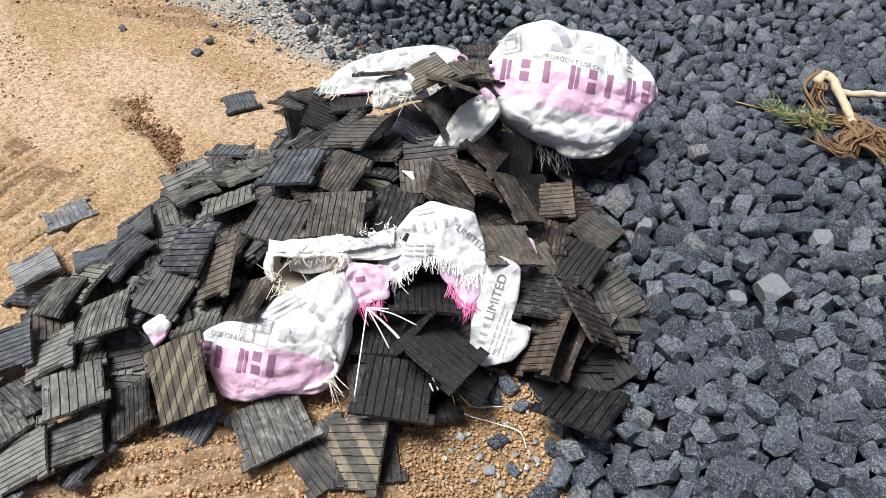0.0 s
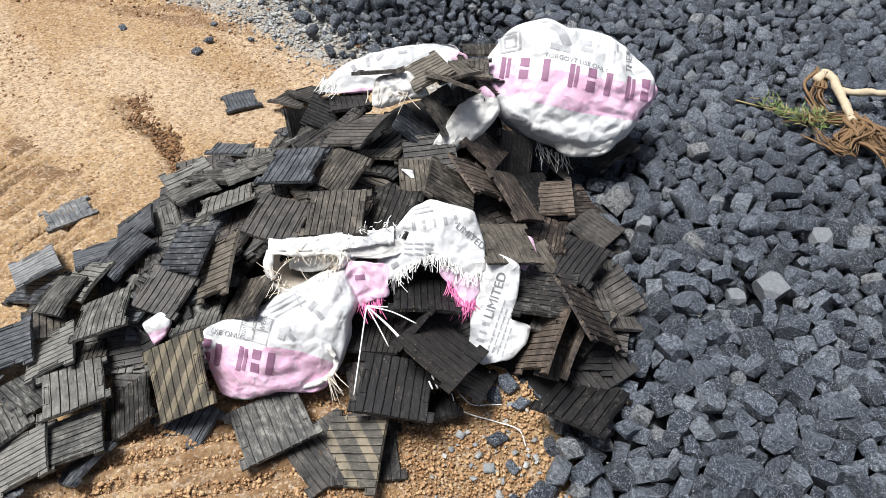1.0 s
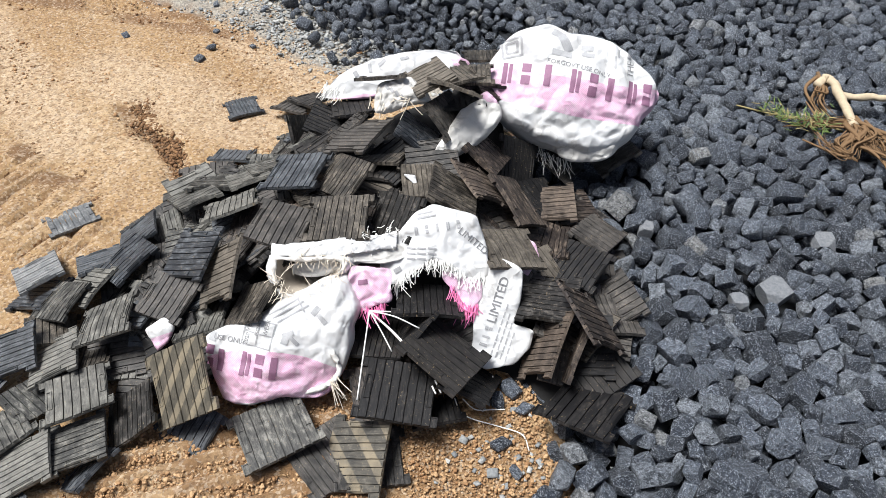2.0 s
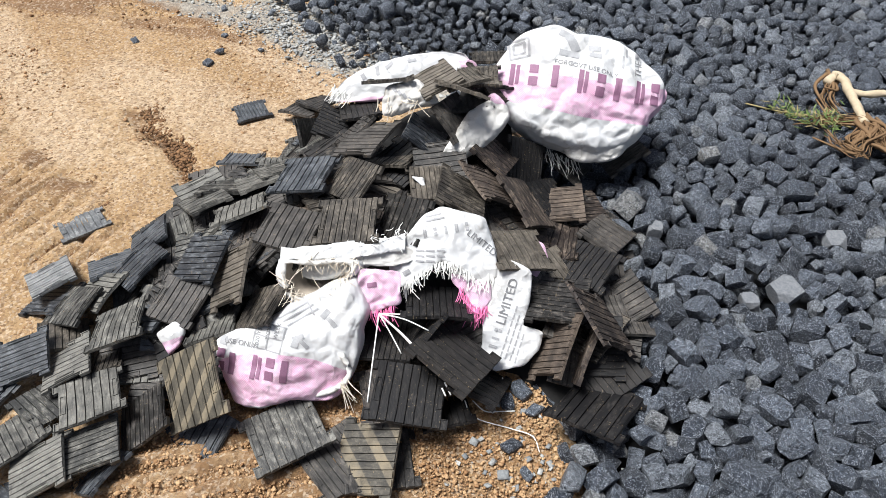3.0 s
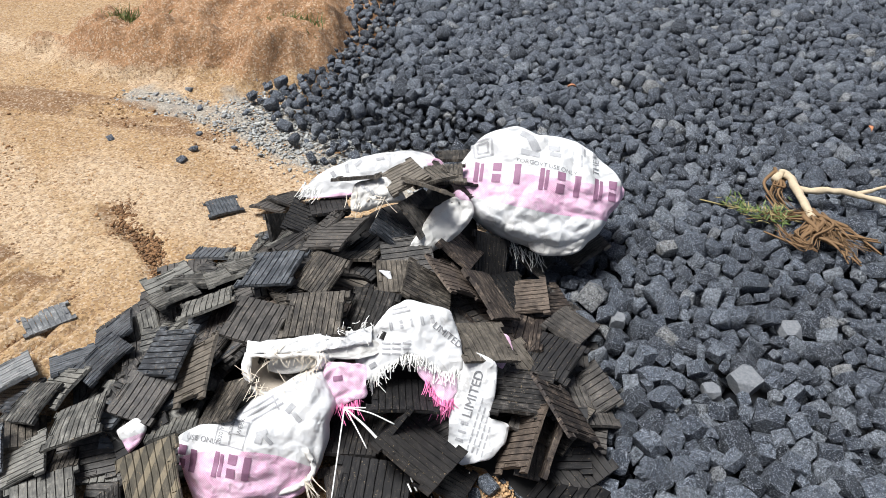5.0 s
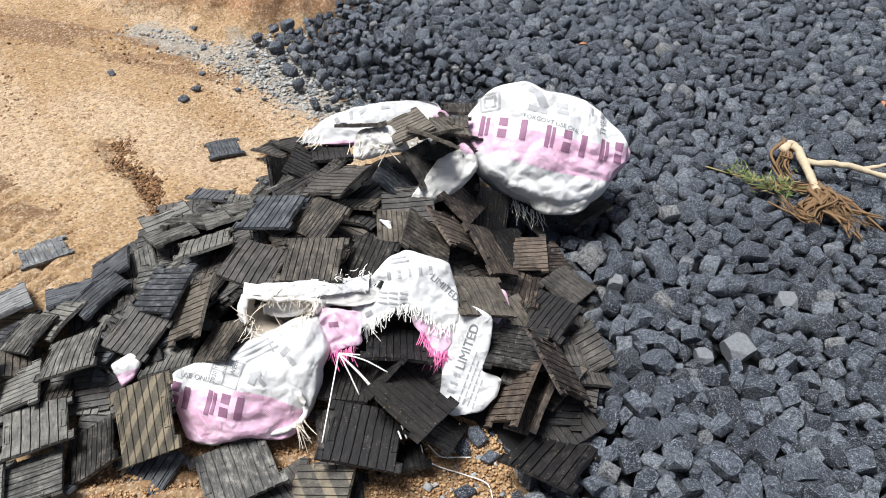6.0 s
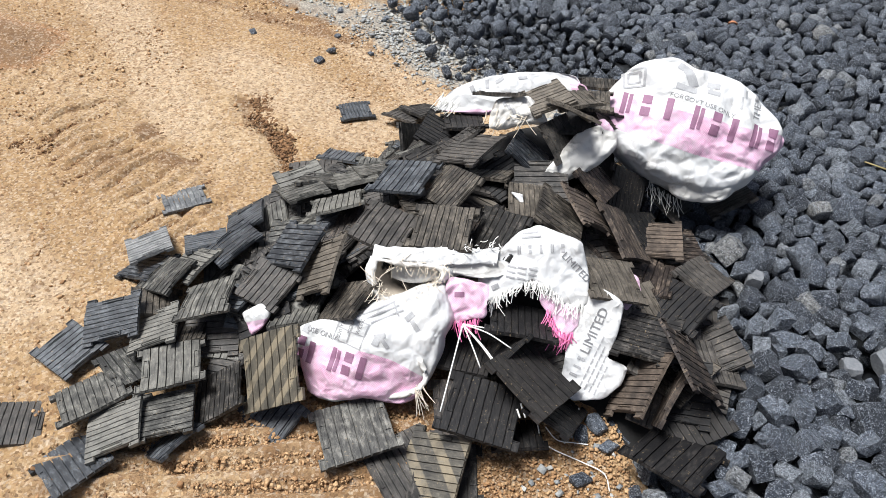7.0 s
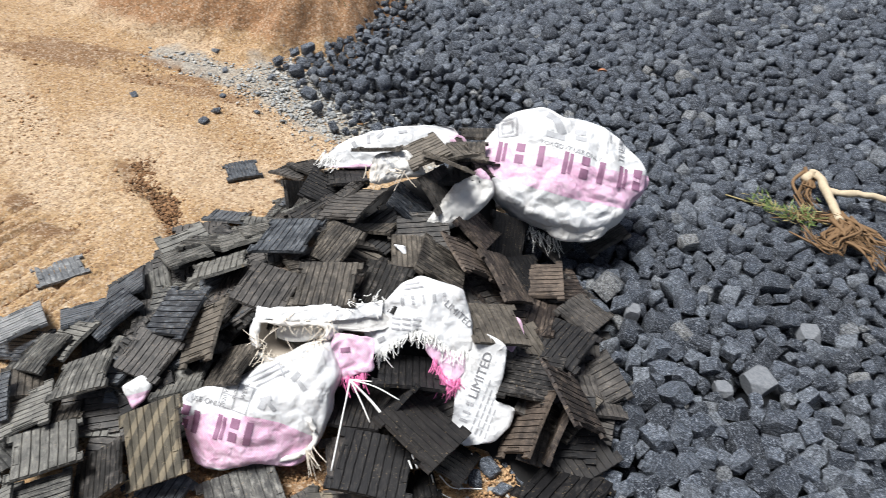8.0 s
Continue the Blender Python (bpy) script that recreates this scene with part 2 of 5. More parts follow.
INK = plain("faded_purple_ink", (0.24, 0.115, 0.185), 0.7, 300)
INK_TEXT = plain("grey_lettering_ink", (0.2, 0.2, 0.205), 0.7, 300)
INK_GREY = plain("faded_grey_ink", (0.36, 0.36, 0.365), 0.7, 300)
THREAD = plain("white_plastic_thread", (0.80, 0.79, 0.75))
THREAD_TAN = plain("tan_thread", (0.68, 0.60, 0.49))
THREAD_PINK = plain("pink_thread", (0.80, 0.20, 0.42))
LINING = plain("sack_lining", (0.44, 0.38, 0.31))
BARK = plain("peeled_root_wood", (0.46, 0.37, 0.25), 0.8, 130)
ROOT = plain("dry_root_bark", (0.17, 0.098, 0.045), 0.85, 140)
LEAF = plain("feathery_leaf", (0.10, 0.15, 0.035), 0.6)
LEAF_RED = plain("dead_leaf", (0.36, 0.15, 0.07), 0.7)
LEAF_DRY = plain("dry_leaf", (0.26, 0.21, 0.09), 0.7)


# ---- builders ----
def mesh_of(name, bm, *materials, smooth=False):
    me = bpy.data.meshes.new(name)
    bm.to_mesh(me)
    bm.free()
    for m in materials:
        me.materials.append(m)
    if smooth:
        me.polygons.foreach_set("use_smooth", [True] * len(me.polygons))
    return me


def raw_mesh(name, verts, faces, material, smooth=False):
    me = bpy.data.meshes.new(name)
    me.from_pydata(verts, [], faces)
    me.materials.append(material)
    if smooth:
        me.polygons.foreach_set("use_smooth", [True] * len(me.polygons))
    return me


def part(name, me, parent, label=""):
    ob = new(name, me)
    ob.parent = parent
    ob.matrix_parent_inverse = Matrix.Translation(-parent.location)
    return tagged(ob, label)


def holder(name, at, label, category, group=""):
    ob = new(name)
    ob.empty_display_size = 0.05
    ob.location = at
    return tagged(ob, label, category, group)


def tube(verts, faces, path, radius, sides=5, tip=1.0):
    """Adds a bent rod along path to verts and faces; tip scales its radius at the end."""
    path = [Vector(p) for p in path]
    first = len(verts)
    for i, p in enumerate(path):
        way = (path[min(i + 1, len(path) - 1)] - path[max(i - 1, 0)]).normalized()
        a = way.orthogonal().normalized()
        b = way.cross(a)
        r = radius * (1 + (tip - 1) * i / (len(path) - 1))
        for s in range(sides):
            w = 2 * math.pi * s / sides
            verts.append(p + (a * math.cos(w) + b * math.sin(w)) * r)
    for i in range(len(path) - 1):
        for s in range(sides):
            t = (s + 1) % sides
            o = first + i * sides
            faces.append((o + s, o + t, o + sides + t, o + sides + s))
    faces.append(tuple(first + s for s in reversed(range(sides))))
    faces.append(tuple(first + (len(path) - 1) * sides + s for s in range(sides)))


def bend(points, steps=6):
    """A smooth line through a few points."""
    pts = [Vector(p) for p in points]
    pts = [pts[0] * 2 - pts[1]] + pts + [pts[-1] * 2 - pts[-2]]
    out = []
    for i in range(1, len(pts) - 2):
        p0, p1, p2, p3 = pts[i - 1:i + 3]
        for s in range(steps):
            t = s / steps
            out.append(0.5 * (2 * p1 + (p2 - p0) * t + (2 * p0 - 5 * p1 + 4 * p2 - p3) * t * t + (3 * p1 - p0 - 3 * p2 + p3) * t ** 3))
    return out + [pts[-2]]


def ease(v):
    v = np.clip(v, 0.0, 1.0)
    return v * v * (3 - 2 * v)


# ---- the ground ----
# line between soil and ballast, from the front to the far back; ballast lies to the right of it
EDGE = np.array([(1.3, -1.5), (0.5, 0.2), (0.25, 0.56), (0.155, 0.68), (0.085, 0.765), (0.0, 0.86), (-0.10, 1.1), (-0.2, 1.35),
                 (-0.4, 1.65), (-0.7, 1.92), (-0.95, 1.88), (-1.18, 1.91), (-1.4, 1.98), (-1.53, 2.15), (-1.53, 2.4), (-1.62, 2.65), (-1.85, 2.95), (-2.6, 4.5), (-6, 10), (-60, 100)])


def past_edge(x, y):
    """Metres by which a place lies inside the ballast; below zero on the soil."""
    x, y = np.broadcast_arrays(np.asarray(x, float), np.asarray(y, float))
    best, sign = np.full(x.shape, 1e9), np.ones(x.shape)
    for (ax, ay), (bx, by) in zip(EDGE[:-1], EDGE[1:]):
        dx, dy = bx - ax, by - ay
        t = np.clip(((x - ax) * dx + (y - ay) * dy) / (dx * dx + dy * dy), 0, 1)
        d = np.hypot(x - ax - t * dx, y - ay - t * dy)
        side = np.where(dx * (y - ay) - dy * (x - ax) < 0, 1.0, -1.0)
        near = d < best - 1e-9
        best, sign = np.where(near, d, best), np.where(near, side, sign)
    return best * sign


def strip(x, y, ax, ay, bx, by, half):
    """1 along the line from a to b, falling to 0 at half metres beside it; and the metres along it."""
    dx, dy = bx - ax, by - ay
    n = math.hypot(dx, dy)
    t = ((x - ax) * dx + (y - ay) * dy) / n
    d = np.abs((x - ax) * dy - (y - ay) * dx) / n
    over = np.maximum(np.maximum(-t, t - n), 0)
    return ease(1.25 * (1 - np.hypot(d, over) / half)), t


def wobble(x, y, scale, seed):
    return np.array([noise.noise((a * scale + seed, b * scale - seed, seed * 0.37)) for a, b in zip(x, y)])


def axis(low, high, fine_low, fine_high, step):
    out, far = list(np.arange(fine_low, fine_high + 1e-6, step)), step
    while out[-1] < high:
        far *= 1.35
        out.append(out[-1] + far)
    far = step
    while out[0] > low:
        far *= 1.35
        out.insert(0, out[0] - far)
    return np.array(out)


def ground():
    xs, ys = axis(-160, 160, -2.9, 0.5, 0.0115), axis(-160, 160, 0.0, 2.9, 0.0115)
    X, Y = (g.ravel() for g in np.meshgrid(xs, ys))
    inside = past_edge(X, Y)
    lump = wobble(X, Y, 1.1, 3.1)
    knob = wobble(X, Y, 9.0, 7.7)
    grain = wobble(X, Y, 34.0, 1.9)
    smear = wobble(X * 0.25 + Y * 0.1, Y * 1.6 - X * 0.45, 14.0, 4.4)
    patchy = wobble(X, Y, 4.2, 12.6)
    tyre, along = strip(X + 0.04 * patchy, Y + 0.04 * lump, -1.84, 0.83, -1.22, 0.69, 0.19)
    # furrows pressed by the treads, slanting over the track
    across = (X + 1.6) + 0.03 * (Y - 0.7)
    crack = np.clip(0.75 + 1.3 * patchy, 0.15, 1.2) * np.exp(-(np.sin((across + 0.020 * knob + 0.04 * patchy) * math.pi / 0.058) / 0.20) ** 2)
    tyre_far, along_far = strip(X, Y, -3.2, 1.35, -1.75, 1.80, 0.17)
    front, along_front = strip(X, Y, -0.75, 0.10, -0.30, 0.50, 0.17)
    rut, _ = strip(X + 0.035 * knob + 0.05 * patchy, Y + 0.06 * patchy, -1.47, 1.23, -1.10, 1.04, 0.048)
    rut2 = np.maximum(strip(X + 0.03 * knob, Y, -1.56, 0.88, -1.60, 0.90, 0.05)[0], strip(X + 0.03 * knob, Y, -1.41, 0.84, -1.36, 0.87, 0.055)[0])
    track2, _ = strip(X, Y, -1.95, 1.62, -1.45, 1.75, 0.07)
    clay, _ = strip(X + 0.05 * patchy, Y + 0.04 * knob, -2.9, 0.75, -2.36, 0.93, 0.23)
    bank = ease((Y - 0.35 * (X + 1.6) + 0.16 * patchy + 0.07 * knob - 2.06) / 0.34) * ease((-1.3 - X) / 0.4) * ease((X + 2.75 + 0.2 * patchy) / 0.3)
    Z = 0.012 * lump + 0.005 * knob + 0.0022 * grain
    Z += tyre * (-0.052 * crack + 0.009 * knob + 0.012)
    Z += np.clip(clay, 0, 1) * (0.020 * smear + 0.004 * knob)
    Z += tyre_far * (0.026 * smear - 0.004)
    Z += front * 0.010 * np.sin(((X + 0.6) * 0.66 - (Y - 0.3) * 0.75 + 0.012 * knob) * 2 * math.pi / 0.05)
    Z += rut * (0.012 * knob - 0.012) + rut2 * 0.012 * knob
    Z += 0.16 * bank * (1 + 0.35 * knob + 0.3 * patchy) + 0.02 * bank * grain
    Z -= 0.11 * ease(inside / 0.16)
    far = ease((np.hypot(X, Y - 1) - 6) / 30)
    Z += far * 0.5 * lump
    W, H = len(xs), len(ys)
    faces = [(j * W + i, j * W + i + 1, j * W + W + i + 1, j * W + W + i) for j in range(H - 1) for i in range(W - 1)]
    me = raw_mesh("ground", np.stack([X, Y, Z], 1).tolist(), faces, SOIL, True)
    # crack darkens the furrows: their shade is painted into the soil colour
    browned = np.clip(0.62 * rut + 0.6 * rut2 + tyre * (0.22 + 1.25 * crack + 0.5 * patchy) + tyre_far * (0.55 + 1.1 * smear + 0.4 * knob) + 0.40 * front + 0.55 * track2 + 0.75 * clay * (1 + 0.5 * smear), 0, 1)
    # the soil under and round the heap is darker, browner and gritty
    browned = np.maximum(browned, 0.55 * ease(1.45 - np.hypot((X + 0.32) / 0.62, (Y - 0.55) / 0.36)))
    grey = ease(1 - np.abs(inside + 0.08) / 0.24) * ease((Y - 1.5) / 0.3) * ease((2.12 - Y) / 0.14)
    lane, _ = strip(X, Y, -2.0, 1.86, -1.25, 1.86, 0.15)
    grey = np.clip(np.maximum(grey, 0.62 * lane) + 0.25 * knob * (grey > 0.05), 0, 1)
    red = np.clip(np.maximum(1.45 * bank, 1.5 * clay), 0, 1)
    dry = np.zeros_like(red)
    for ax, ay, bx, by, half in ((-3.4, 1.75, -1.55, 1.0, 0.20), (-1.75, 1.35, -1.1, 1.35, 0.22), (-1.45, 1.75, -0.95, 1.55, 0.16), (-3.2, 1.95, -1.9, 1.98, 0.12), (-1.7, 0.35, -1.25, 0.3, 0.2)):
        dry = np.maximum(dry, strip(X + 0.08 * patchy, Y + 0.08 * lump, ax, ay, bx, by, half)[0])
    dry *= 1 - np.clip(tyre + rut, 0, 1)
    soil = me.color_attributes.new("soil", "FLOAT_COLOR", "POINT")
    soil.data.foreach_set("color", np.stack([browned, grey, red, dry], 1).astype(np.float32).ravel())
    tagged(new("ground", me), "tan sandy soil with grit, tyre marks and damp clods", "soil", kind="structure")


ground()


# ---- crushed stone ----
def stone_shape(seed, flat, bevel):
    """A crushed stone about one unit long: a block broken along a few random planes; bevel gives it chipped edges of the second material."""
    rnd = random.Random(seed)
    bm = bmesh.new()
    bmesh.ops.create_cube(bm, size=1.0)
    wide = rnd.uniform(0.72, 1.0)
    skew = rnd.uniform(-0.25, 0.25)
    for v in bm.verts:
        v.co = Vector((v.co.x + skew * v.co.y, v.co.y * wide, v.co.z * flat))
    for _ in range(9 if bevel else 4):
        n = Vector((rnd.gauss(0, 1), rnd.gauss(0, 1), rnd.gauss(0, 1.15))).normalized()
        d = max(v.co.dot(n) for v in bm.verts) * rnd.uniform(0.70, 0.88)
        bmesh.ops.bisect_plane(bm, geom=bm.verts[:] + bm.edges[:] + bm.faces[:], plane_co=n * d, plane_no=n, clear_outer=True)
        bmesh.ops.holes_fill(bm, edges=[e for e in bm.edges if len(e.link_faces) < 2])
    bmesh.ops.remove_doubles(bm, verts=bm.verts, dist=0.07)
    bmesh.ops.dissolve_limit(bm, angle_limit=radians(13), verts=bm.verts, edges=bm.edges)
    for v in bm.verts:
        v.co *= 1.05 + rnd.uniform(-0.04, 0.04)
    bmesh.ops.recalc_face_normals(bm, faces=bm.faces)
    if bevel:
        bmesh.ops.bevel(bm, geom=list(bm.edges), offset=0.016, offset_type="OFFSET", segments=1, profile=0.6, affect="EDGES", clamp_overlap=True, material=1)
    bmesh.ops.triangulate(bm, faces=bm.faces)
    return bm


def settle(count, box, seed, middle, spread, rounds):
    """Stones shaken into a close single layer: places and sizes, pushed apart until they hardly overlap."""
    g = np.random.default_rng(seed)
    x0, x1, y0, y1 = box
    size = np.clip(middle * np.exp(spread * g.standard_normal(count)), 0.028, 0.088)
    p = np.stack([g.uniform(x0, x1, count), g.uniform(y0, y1, count)], 1)
    cell, room = 0.115, 16
    W, H = int((x1 - x0) / cell) + 3, int((y1 - y0) / cell) + 3
    for _ in range(rounds):
        ci = np.clip(((p[:, 0] - x0) / cell).astype(int), 0, W - 3) + 1
        cj = np.clip(((p[:, 1] - y0) / cell).astype(int), 0, H - 3) + 1
        key = cj * W + ci
        order = np.argsort(key, kind="stable")
        ranked = key[order]
        slot = np.arange(count) - np.searchsorted(ranked, ranked)
        table = np.full((W * H, room), -1)
        ok = slot < room
        table[ranked[ok], slot[ok]] = order[ok]
        push = np.zeros_like(p)
        for dj in (-1, 0, 1):
            for di in (-1, 0, 1):
                other = table[key + dj * W + di]
                away = p[:, None, :] - p[other]
                dist = np.hypot(away[..., 0], away[..., 1]) + 1e-6
                deep = 0.50 * (size[:, None] + size[other]) - dist
                deep = np.where((other >= 0) & (other != np.arange(count)[:, None]) & (deep > 0), deep, 0.0)
                push += (away / dist[..., None] * deep[..., None]).sum(1)
        p += np.clip(push * 0.42, -0.02, 0.02)
        p[:, 0], p[:, 1] = np.clip(p[:, 0], x0, x1), np.clip(p[:, 1], y0, y1)
    return p, size


def scatter_mesh(name, shapes, places, *materials):
    """One mesh of many copies: places are (shape, matrix)."""
    data = []
    for bm in shapes:
        bm.verts.ensure_lookup_table()
        data.append((np.array([v.co for v in bm.verts]), np.array([[v.index for v in f.verts] for f in bm.faces]), np.array([f.material_index for f in bm.faces])))
    verts, faces, kinds, count = [], [], [], 0
    for k, m in places:
        v, f, kind = data[k]
        m = np.array(m)
        kinds.append(kind)
        verts.append(v @ m[:3, :3].T + m[:3, 3])
        faces.append(f + count)
        count += len(v)
    verts, faces = np.concatenate(verts), np.concatenate(faces)
    me = bpy.data.meshes.new(name)
    me.vertices.add(len(verts))
    me.vertices.foreach_set("co", verts.astype(np.float32).ravel())
    me.loops.add(faces.size)
    me.loops.foreach_set("vertex_index", faces.astype(np.int32).ravel())
    me.polygons.add(len(faces))
    me.polygons.foreach_set("loop_start", np.arange(0, faces.size, 3, dtype=np.int32))
    if len(materials) > 1:
        me.polygons.foreach_set("material_index", np.concatenate(kinds).astype(np.int32))
    me.update(calc_edges=True)
    for m in materials:
        me.materials.append(m)
    return me


def turn(rnd, tilt):
    return Euler((radians(rnd.uniform(-tilt, tilt)), radians(rnd.uniform(-tilt, tilt)), rnd.uniform(0, 6.28))).to_matrix().to_4x4()


def bed_height(x, y):
    inside = past_edge(x, y)
    return 0.012 + 0.05 * ease(inside / 0.42) + 0.012 * np.clip(y - 1.2, 0, 4)


# places where pads lie on the stones and press them down
UNDER_PADS = ((0.0, 1.30), (0.0, 1.15), (0.11, 1.12), (0.15, 0.83), (0.09, 0.97), (0.02, 0.90), (0.08, 0.92), (0.0, 0.99), (-0.06, 1.61), (-0.17, 1.52), (-0.12, 1.33))


PALE_STONES = ((0.505, 1.565, 0.066, 0.050), (0.10, 1.40, 0.064, 0.042), (0.425, 1.335, 0.066, 0.062), (0.36, 1.265, 0.064, 0.042))


def ballast():
    rnd = random.Random(11)
    shapes = [stone_shape(s, 0.62 + 0.09 * (s % 4), True) for s in range(30)]
    low = [stone_shape(50 + s, 0.62 + 0.09 * (s % 4), False) for s in range(16)]
    top, under = [], []
    layers = (settle(15000, (-3.4, 2.3, -0.6, 6.6), 3, 0.046, 0.2, 12), settle(23500, (-3.4, 2.3, -0.6, 6.6), 4, 0.0428, 0.27, 60))
    for layer, (spots, sizes) in enumerate(layers):
        inside, lift = past_edge(spots[:, 0], spots[:, 1]), bed_height(spots[:, 0], spots[:, 1])
        for (x, y), size, d, z in zip(spots, sizes, inside, lift):
            if d < (rnd.uniform(-0.15, 0.06) if y > 1.55 and x < -0.5 else rnd.uniform(-0.05, 0.05)):
                continue
            if layer and any(math.hypot(x - a, y - c) < 0.75 * wide for a, c, _, wide in PALE_STONES):
                continue
            if any((x - a) ** 2 + (y - c) ** 2 < 0.0081 for a, c in UNDER_PADS):
                z -= 0.042
            if layer == 0:
                z -= 0.074
            else:
                z += rnd.uniform(-0.016, 0.016)
            if y > 1.55 and x < -0.4 and d < 0.35:
                size *= 0.72
            lie = turn(rnd, 90 if rnd.random() < 0.3 else 40)
            m = Matrix.Translation((x, y, z)) @ lie @ Matrix.Diagonal((size * rnd.uniform(0.76, 1.0), size * 0.75, size * 0.92, 1))
            if layer and y > 2.7:
                top.append((len(shapes) + rnd.randrange(len(low)), m))
            else:
                (top if layer else under).append((rnd.randrange(len(shapes if layer else low)), m))
    # strays that rolled out on the soil
    for x, y, s in ((-1.90, 2.02, 0.05), (-1.86, 1.99, 0.06), (-1.73, 2.2, 0.05), (-1.78, 2.27, 0.06), (-1.66, 2.12, 0.04), (-1.61, 2.08, 0.05), (-1.72, 1.88, 0.045),
                    (-1.83, 1.53, 0.045), (-1.52, 1.62, 0.05), (-1.50, 1.54, 0.05), (-1.58, 1.72, 0.035), (-1.40, 1.70, 0.03), (-1.94, 2.6, 0.07), (-1.9, 2.52, 0.06), (-2.1, 2.3, 0.04), (-2.25, 2.45, 0.035), (-1.95, 2.25, 0.035), (-1.7, 2.42, 0.06), (-1.66, 2.5, 0.05), (-1.74, 2.34, 0.05), (-1.6, 2.3, 0.05), (-1.58, 2.2, 0.045), (-2.0, 1.95, 0.03),
                    (0.02, 0.70, 0.05), (-0.03, 0.79, 0.055), (0.07, 0.66, 0.04), (0.13, 0.62, 0.05), (-0.015, 0.83, 0.06), (0.03, 0.80, 0.05), (0.10, 0.60, 0.03)):
        top.append((rnd.randrange(len(shapes)), Matrix.Translation((x, y, s * 0.14)) @ turn(rnd, 20) @ Matrix.Diagonal((s * 0.68, s * 0.56, s * 0.42, 1))))
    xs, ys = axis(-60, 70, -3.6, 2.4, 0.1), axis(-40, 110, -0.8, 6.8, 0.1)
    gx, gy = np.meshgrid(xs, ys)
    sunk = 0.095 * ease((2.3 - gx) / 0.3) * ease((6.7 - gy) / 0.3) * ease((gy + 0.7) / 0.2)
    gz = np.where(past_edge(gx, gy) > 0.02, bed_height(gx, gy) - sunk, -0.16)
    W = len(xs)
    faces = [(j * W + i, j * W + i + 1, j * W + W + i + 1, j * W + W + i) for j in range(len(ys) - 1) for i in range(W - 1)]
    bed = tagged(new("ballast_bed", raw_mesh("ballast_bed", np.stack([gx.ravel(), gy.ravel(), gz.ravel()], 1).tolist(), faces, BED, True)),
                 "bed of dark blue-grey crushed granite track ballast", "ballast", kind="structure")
    top.sort(key=lambda p: (p[1].translation.x - 0.42) ** 2 + (p[1].translation.y - 1.0) ** 2)
    tagged(part("loose_stones", scatter_mesh("loose_stones", shapes + low, top[300:], STONE_HEAP, STONE_HEAP_EDGE), bed, "angular dark granite stones"), kind="stuff")
    tagged(part("lower_stones", scatter_mesh("lower_stones", low, under, STONE_HEAP), bed, "angular dark granite stones"), kind="stuff")
    pale = [mesh_of("stone", stone_shape(70 + s, 0.7, True), PALE, PALE) for s in range(2)]
    for k, (x, y, z, size) in enumerate(PALE_STONES):
        part("stone", pale[k % 2], bed, "pale grey granite stone").matrix_local = Matrix.Translation((x, y, z)) @ turn(rnd, 12) @ Matrix.Scale(size, 4)
    meshes = []
    for k, bm in enumerate(shapes):
        for v in bm.verts:
            v.co += v.co.normalized() * 0.03 * noise.noise(v.co * 5 + Vector((k * 3.1, 0, 0)))
        meshes.append(mesh_of("stone", bm, STONE, STONE_EDGE))
    for k, m in top[:300]:
        part("stone", meshes[k], bed).matrix_local = m


ballast()


